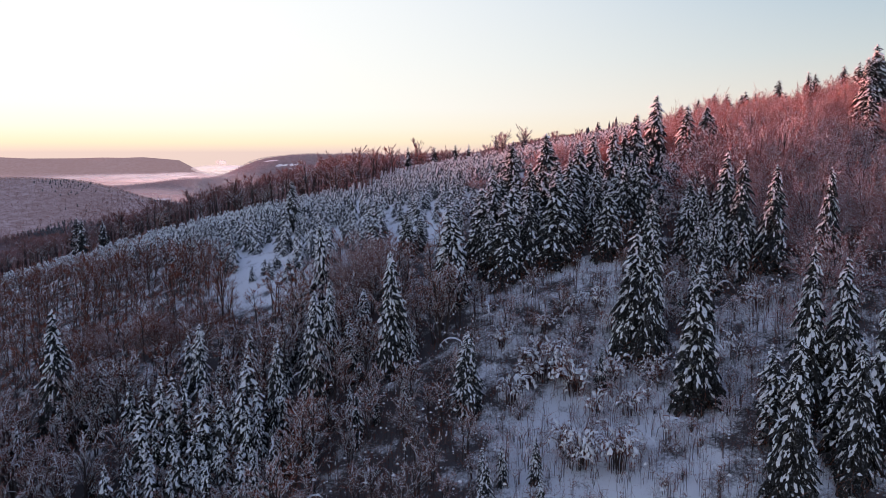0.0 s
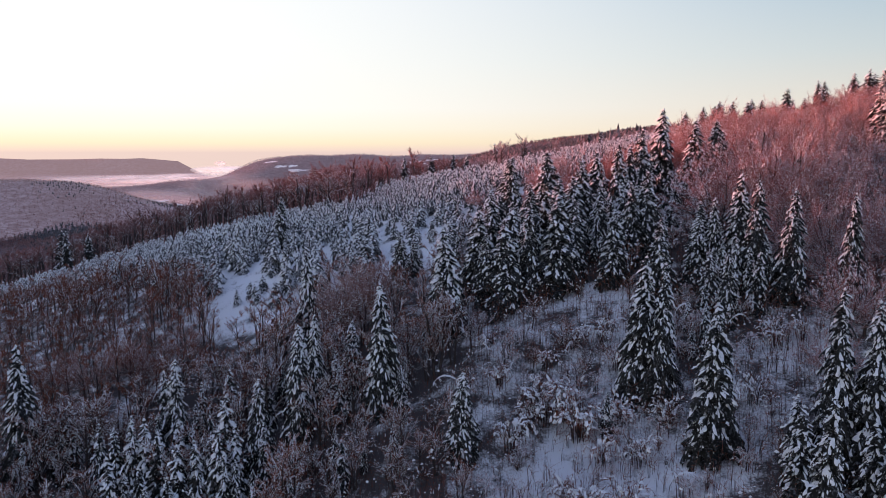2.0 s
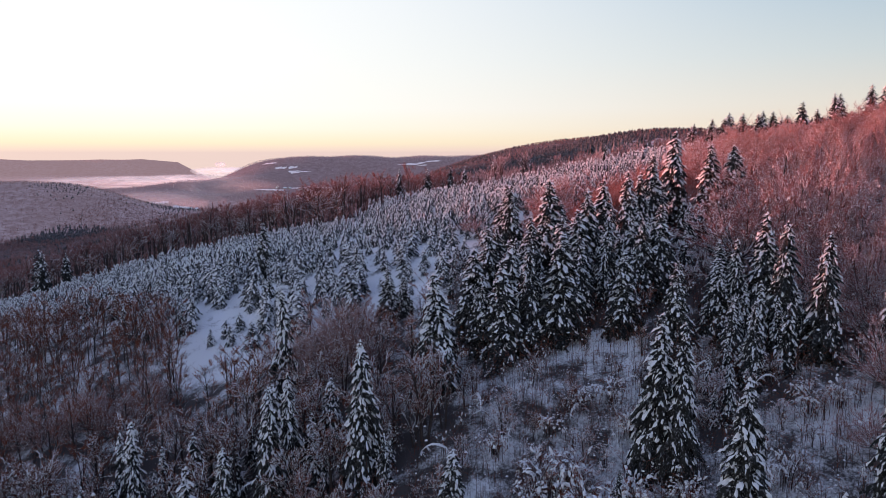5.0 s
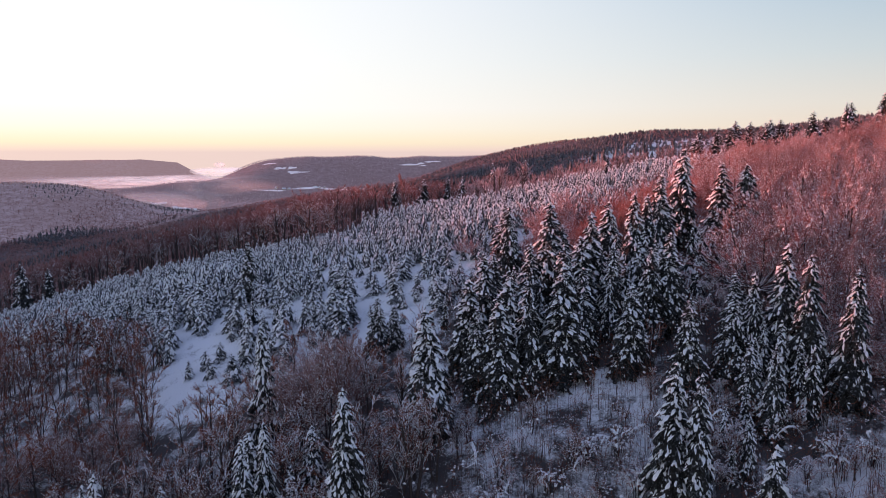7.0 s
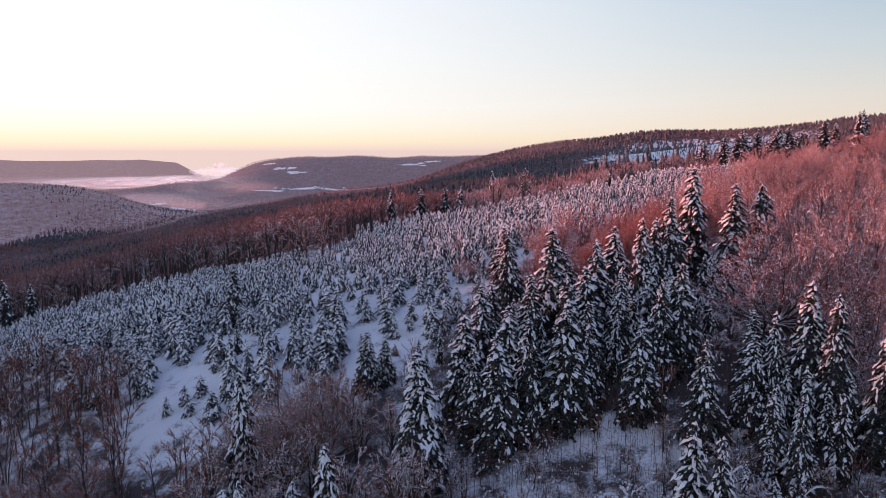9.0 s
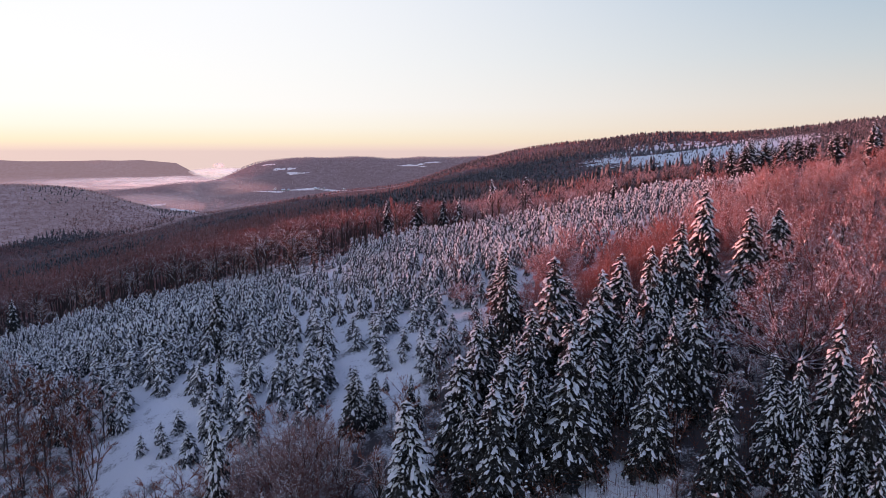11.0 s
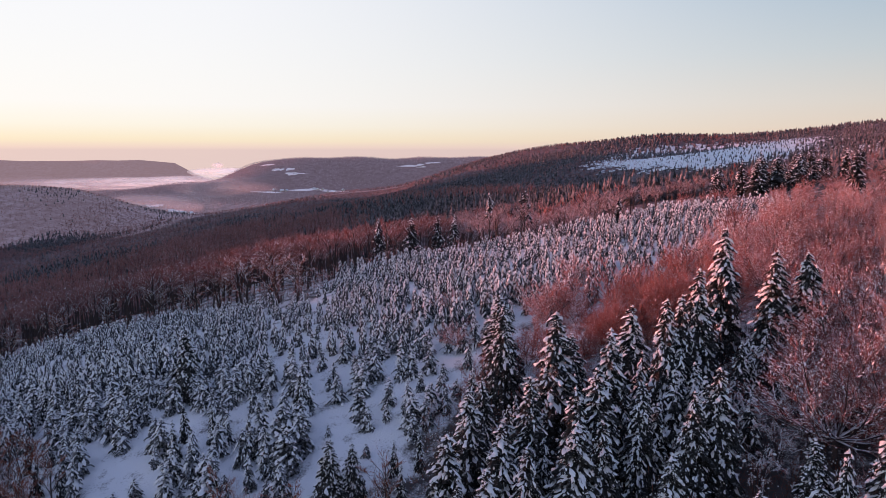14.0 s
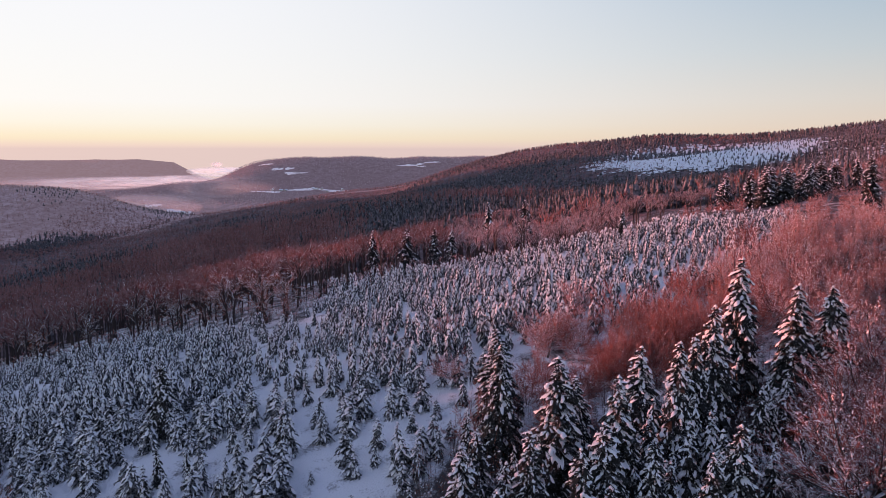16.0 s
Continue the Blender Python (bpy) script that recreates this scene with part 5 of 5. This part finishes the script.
# ---- brush and saplings on the near slope ----
def build_brush():
    x, y, r = jittered(-120, 110, 80, 215, 3.0, 41)
    keep = ~inside(PLANTATION, x, y) & (np.abs(x) < 0.62 * y + 12)
    gap = inside(GAP, x, y)
    clump = 0.55 + 0.5 * np.sin(x * 0.33 + 1.7 * np.sin(y * 0.21)) * np.cos(y * 0.29)
    keep &= r.random(len(x)) < np.where(gap, 0.7, np.where(x > 4, 1.1, 1.0) * clump)
    keep &= ~((((x + 43) / 13) ** 2 + ((y - 178) / 15) ** 2) < 1)
    x, y = x[keep], y[keep]
    variants = [joined(shrub_shape(np.random.default_rng(200 + k), 3.0, 4, 0.25, 0.3, 0.04), DARK_MATS) for k in range(6)]
    s = r.uniform(1.4, 4.6, len(x)) / 3
    scattered("brush", variants, np.stack([x, y, height(x, y) - 0.05, r.uniform(0, 6.28, len(x)), s, s, r.integers(0, 6, len(x))], 1), "bare saplings and brush flecked with snow", "brush")
    # undergrowth along the back of the plantation
    x, y, r = jittered(-215, 70, 250, 352, 3.6, 45)
    near = np.zeros(len(x), bool)
    for ox, oy in ((0, -13), (6, -11), (-6, -11)):
        near |= inside(PLANTATION, x + ox, y + oy)
    keep = ~inside(PLANTATION, x, y) & near & (y > 258)
    x, y = x[keep], y[keep]
    bush = [joined(bare_shape(np.random.default_rng(250 + k), 5.0, 2, 7, 5, 4, 1, 0.4, 0.42, 0.05, 0.4, 0.3, 0.08, 1.2, 1.0, False), FROST_MATS) for k in range(4)]
    s = r.uniform(3.0, 7.5, len(x)) / 5
    scattered("undergrowth", bush, np.stack([x, y, height(x, y) - 0.1, r.uniform(0, 6.28, len(x)), s, s, r.integers(0, 4, len(x))], 1), "frosted undergrowth at the edge of the beech belt", "undergrowth")
    x, y, r = jittered(-26, 84, 84, 205, 1.4, 43)
    keep = ((x > 4) | (y < 136)) & ~inside(PLANTATION, x, y) & clear_of(x, y, 1.2) & (r.random(len(x)) < np.where(inside(GAP, x, y), 0.5, 0.78))
    x, y = x[keep], y[keep]
    thin = [joined(shrub_shape(np.random.default_rng(230 + k), 4.0, 2, 0.15, 0.12, 0.026), DARK_MATS) for k in range(6)]
    s = r.uniform(2.2, 6.8, len(x)) / 4
    scattered("saplings", thin, np.stack([x, y, height(x, y) - 0.05, r.uniform(0, 6.28, len(x)), s, s, r.integers(0, 6, len(x))], 1), "thin upright saplings standing in the snow", "saplings")
    models = [tree_model("bowed_shrub", shrub_shape(np.random.default_rng(220 + k), 3.2, 18, 0.75, 0.9, 0.04), DARK_MATS, BEECH_PARTS, "bare shrub bowed to the ground under snow", "shrub", "bowed shrubs") for k in range(4)]
    for n, (sx, sy, st) in enumerate([(21, 126, 4.0), (23.5, 122, 3.4), (12.5, 117, 2.8), (22, 107, 3.6), (27.5, 106, 3.0), (18.5, 111.5, 3.2), (29, 117, 3.0), (10.2, 144, 4.2), (33, 104, 2.6), (26, 134, 3.0), (15, 131, 2.6), (31, 97, 2.8), (9, 104, 3.0), (13, 98, 3.2), (38, 103, 2.4), (-2, 118, 2.6), (-14, 112, 2.8), (-8, 108, 2.4), (47, 128, 3.0), (51, 118, 3.2)] + [(r.uniform(4, 62), r.uniform(90, 158), r.uniform(1.8, 3.4)) for _ in range(36)] + [(r.uniform(56, 72), r.uniform(172, 200), r.uniform(2.0, 4.0)) for _ in range(24)]):
        place(models[n % 4], sx, sy, st, 3.2, 50 * n, 1.1)
    domes = [tree_model("frosted_bush", bare_shape(np.random.default_rng(260 + k), 4.0, 3, 15, 8, 6, 1, 1.0, 0.55, 0.05, 0.45, 0.55, 0.06, 1.1, 3.0), FROST_MATS, BEECH_PARTS, "low bush with arching branches thick with snow", "bush", "frosted bushes") for k in range(3)]
    dome_at = [(20.5, 128.5, 4.4), (24.0, 126.0, 4.2), (17.0, 130.5, 3.6), (26.5, 129.0, 4.0), (22.5, 123.5, 3.4), (13.0, 117.5, 3.4), (28.5, 119.5, 3.2), (34.5, 119.0, 3.4), (31.5, 133.5, 3.6), (37.5, 134.5, 3.4), (42.0, 131.5, 3.6), (13.5, 136.0, 3.2), (45.5, 137.0, 4.0), (47.5, 128.0, 3.6), (9.5, 108.0, 3.0), (35.0, 105.5, 3.2), (52.0, 128.5, 4.0), (57.0, 131.0, 3.6), (50.5, 166.0, 5.0), (54.5, 170.0, 5.5), (58.0, 176.0, 5.0), (48.0, 171.0, 4.5), (52.5, 177.5, 5.0)]
    dome_at += [(r.uniform(6, 60), r.uniform(94, 150), r.uniform(1.8, 3.4)) for _ in range(34)]
    for n, (sx, sy, st) in enumerate(dome_at):
        place(domes[n % 3], sx, sy, 1.2 * st, 4.0, 70 * n, r.uniform(1.0, 1.4))
    laden = [tree_model("laden_bush", laden_shape(np.random.default_rng(270 + k), 5.0, (30, 38, 24)[k]), DARK_MATS, BEECH_PARTS, "dark bush bowed under thick lumps of snow in the clearing", "bush", "laden bushes") for k in range(3)]
    for n, (sx, sy, st) in enumerate([(12.0, 120.5, 6.0), (15.0, 125.1, 4.5), (17.7, 125.8, 6.0), (20.9, 126.1, 6.5), (22.7, 122.5, 6.5), (16.7, 128.4, 5.5), (22.0, 127.7, 5.0), (29.4, 122.8, 5.0), (30.4, 114.9, 5.0), (25.0, 116.2, 5.0), (36.2, 121.2, 4.5), (18.5, 107.6, 5.0), (20.2, 103.7, 7.0), (25.4, 101.9, 7.0), (48.7, 119.3, 5.0), (50.2, 151.5, 4.0), (51.6, 138.3, 4.5), (50.4, 140.2, 4.0), (29.7, 139.2, 4.5), (24.7, 138.5, 4.0), (19.3, 135.0, 4.0), (31.3, 133.3, 4.5), (10.7, 133.4, 4.0), (56.3, 129.3, 4.5), (60.5, 128.8, 4.0)]):
        place(laden[n % 3], sx, sy, st, 5.0, 83 * n, r.uniform(0.9, 1.2))
    bents = [tree_model("bent_sapling", bent_shape(np.random.default_rng(240 + k), 6.0), DARK_MATS, BEECH_PARTS, "young tree bent over to the ground under thick snow", "sapling", "bent saplings") for k in range(3)]
    bent_at = [(9.2, 138.1, 6.5, 100), (31.1, 140.2, 4.5, 20), (46.4, 139.6, 4.5, 200), (50.3, 135.1, 4.5, 10), (20.0, 135.0, 3.5, 150), (29.6, 132.6, 4.0, 340)]
    bent_at += [(r.uniform(6, 64), r.uniform(92, 156), r.uniform(2.8, 5.0), r.uniform(0, 360)) for _ in range(16)] + [(r.uniform(-60, 0), r.uniform(100, 150), r.uniform(3.5, 6.0), r.uniform(0, 360)) for _ in range(14)]
    for n, (bx, by, tall, turn) in enumerate(bent_at):
        place(bents[n % 3], bx, by, tall, 6.0, turn)


build_brush()


# ---- far woods ----
def cone_tree(r, tiers, sides, tall, wide, mat):
    s = Soup()
    for k in range(tiers):
        lo, hi = tall * (0.08 + 0.86 * k / tiers), tall * min(1.0, 0.08 + 0.86 * (k + 1.5) / tiers)
        q = wide * (1 - k / tiers) ** 0.85
        a = np.linspace(0, 6.2832, sides + 1)[:-1] + r.random()
        w = q * r.uniform(0.7, 1.3, sides)
        rim = np.stack([w * np.cos(a), w * np.sin(a), lo + 0.05 * tall * r.normal(0, 0.5, sides)], 1)
        s.add(np.concatenate([rim, [[0, 0, hi]]]), [[i, (i + 1) % sides, sides] for i in range(sides)])
    v, t = s.arrays()
    return v, t, np.zeros(len(t), int), [mat]


def build_far_woods():
    r0 = np.random.default_rng(5)
    mid = [cone_tree(r0, 5, 6, 14.0, 2.3, FAR_CONIFER) for _ in range(5)]
    far = [cone_tree(r0, 2, 4, 14.0, 3.2, FAR_CONIFER) for _ in range(5)]
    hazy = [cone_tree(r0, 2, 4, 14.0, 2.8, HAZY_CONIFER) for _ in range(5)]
    bare = [joined(broom_shape(np.random.default_rng(300 + k), 14.0, 30, 0.28), BELT_MATS[:2]) for k in range(5)]
    bare_far = [joined(broom_shape(np.random.default_rng(310 + k), 14.0, 10, 0.7), BELT_MATS[:2]) for k in range(5)]

    def strip(name, x0, x1, y0, y1, step, seed, conifers, leafless, lo, hi, label, slope=0.72):
        x, y, r = jittered(x0, x1, y0, y1, step, seed)
        keep = (np.abs(x) < slope * y + 30) & (r.random(len(x)) < 0.92)
        fx, fy = x + r.normal(0, 10, len(x)), y + r.normal(0, 14, len(x))
        keep &= ~(inside(SNOWFIELD, fx, fy) | inside(HIGH_FIELD, fx, fy)) | (r.random(len(x)) < 0.55 + 0.4 * sstep(500, 400, x))
        for cx, cy, rx, ry in MEADOWS:
            keep &= ((x - cx) / rx) ** 2 + ((y - cy) / ry) ** 2 > r.uniform(0.75, 1.25, len(x))
        keep &= ~((x < 60) & (y < 640) & (r.random(len(x)) < 0.8))
        if name == "valley":
            keep &= (y > 2600) | (x < -900 - 0.55 * (2500 - y))
        x, y = x[keep], y[keep]
        # stands of conifers among bare woods
        stand = np.sin(x * 0.013 + 1.0) * np.cos(y * 0.009 + x * 0.004) + 0.0016 * x + np.where(y < 1000, 0.25, -0.1) + 1.2 * (x < -800) - 0.5 * sstep(-20, -80, x) * sstep(850, 700, y) + r.normal(0, 0.35, len(x))
        for some, variants, tail in ((stand > 0, conifers, "conifers"), (stand <= 0, leafless, "bare_trees")):
            if not some.any() or not variants:
                continue
            px, py = x[some], y[some]
            s = r.uniform(lo, hi, len(px)) / 14 * (1 - 0.4 * sstep(230, 330, px) * (py < 1350)) * (1 + 0.35 * sstep(350, 450, px) * sstep(1350, 1500, py))
            scattered(name + "_" + tail, variants, np.stack([px, py, height(px, py) - 0.3, r.uniform(0, 6.28, len(px)), s * r.uniform(0.9, 1.5, len(px)), s, r.integers(0, 5, len(px))], 1), label, "forest")

    strip("slope", -720, 520, 430, 1000, 8.5, 21, mid, bare, 12, 20, "rimed mixed wood on the slope beyond")
    strip("ridge", -1150, 1000, 1000, 1750, 9.5, 22, far, bare_far, 6, 10.5, "rimed mixed wood climbing the ridge")
    strip("distant", -1800, 1000, 1750, 2600, 14.0, 23, far, bare_far, 6, 10, "wooded ridge in the distance")
    strip("foot", -1010, -780, 1500, 2300, 11.0, 25, far, bare_far, 7, 14, "rimed bare wood at the foot of the slope")
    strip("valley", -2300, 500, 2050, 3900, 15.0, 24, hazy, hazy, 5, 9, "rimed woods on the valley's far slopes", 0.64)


build_far_woods()


# ---- valley: houses and mist ----
def build_valley():
    def house(x, y, turn, size):
        root = thing("house", "small far house with a snow-covered gable roof", "house", "village houses")
        w, l, h = 4.5 * size, 7 * size, 4.5 * size
        wall = Soup()
        box = [(-w, -l, -2), (w, -l, -2), (w, l, -2), (-w, l, -2), (-w, -l, h), (w, -l, h), (w, l, h), (-w, l, h), (0, -l, h + 3.2 * size), (0, l, h + 3.2 * size)]
        wall.add(box, [[0, 1, 5], [0, 5, 4], [1, 2, 6], [1, 6, 5], [2, 3, 7], [2, 7, 6], [3, 0, 4], [3, 4, 7], [4, 5, 8], [6, 7, 9]])
        part("wall", mesh_of("wall", *wall.arrays(), [PLASTER]), root)
        roof = Soup()
        e, z = 1.15 * w, h - 0.5 * size
        ridge_z = h + 3.6 * size
        up = [(-e, -l * 1.06, z), (0, -l * 1.06, ridge_z), (e, -l * 1.06, z), (-e, l * 1.06, z), (0, l * 1.06, ridge_z), (e, l * 1.06, z)]
        low = [(a, b, c - 0.5) for a, b, c in up]
        roof.add(up + low, [[0, 3, 4], [0, 4, 1], [1, 4, 5], [1, 5, 2], [6, 10, 9], [6, 7, 10], [7, 11, 10], [7, 8, 11], [0, 1, 7], [0, 7, 6], [1, 2, 8], [1, 8, 7], [3, 9, 10], [3, 10, 4], [4, 10, 11], [4, 11, 5], [0, 6, 9], [0, 9, 3], [2, 5, 11], [2, 11, 8]])
        part("roof", mesh_of("roof", *roof.arrays(), [LOAD]), root)
        root.matrix_basis = pose(x, y, float(height(x, y)), 0, 0, turn)

    r = np.random.default_rng(31)
    for cx, cy, rx, ry in MEADOWS[:6]:
        for _ in range(5):
            house(cx + r.uniform(-0.8, 0.8) * rx, cy + r.uniform(-0.8, 0.8) * ry, r.uniform(0, 180), r.uniform(0.8, 1.3))

    def bank(x, y, z, rx, ry, rz, mat, seed):
        """A bank of mist: a long lumpy body."""
        q = np.random.default_rng(seed)
        p1, p2 = q.uniform(0, 6.28, 2)
        a, b = np.linspace(0, 6.2832, 33), np.linspace(-1.5708, 1.5708, 17)
        ga, gb = np.meshgrid(a, b)
        lump = 1 + 0.08 * np.sin(3 * ga + p1) * np.cos(gb) + 0.06 * np.sin(5 * ga + p2) * np.cos(gb) ** 2
        s = Soup()
        s.sheet(np.stack([np.cos(ga) * np.cos(gb) * lump, np.sin(ga) * np.cos(gb), np.sin(gb) * lump], -1))
        ob = tagged(new("mist_bank", mesh_of("mist_bank", *s.arrays(), [mat], None, True)), "pale mist and haze lying in the valley, glowing faintly", "mist", kind="stuff")
        ob.matrix_basis = pose(x, y, z) @ Matrix.Diagonal((rx, ry, rz, 1))

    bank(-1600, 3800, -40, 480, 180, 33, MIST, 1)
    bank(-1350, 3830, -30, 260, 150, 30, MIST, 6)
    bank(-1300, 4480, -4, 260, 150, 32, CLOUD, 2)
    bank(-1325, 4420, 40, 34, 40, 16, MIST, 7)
    # thin bodies added for the haze in the valley air
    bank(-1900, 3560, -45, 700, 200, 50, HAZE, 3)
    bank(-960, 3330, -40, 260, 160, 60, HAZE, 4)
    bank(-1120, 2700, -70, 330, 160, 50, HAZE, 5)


PLASTER = bark("house_plaster", (0.45, 0.40, 0.36), (0.6, 0.56, 0.5), False)
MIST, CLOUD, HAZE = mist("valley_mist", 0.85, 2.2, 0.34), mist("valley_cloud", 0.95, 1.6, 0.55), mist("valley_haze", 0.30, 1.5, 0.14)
build_valley()
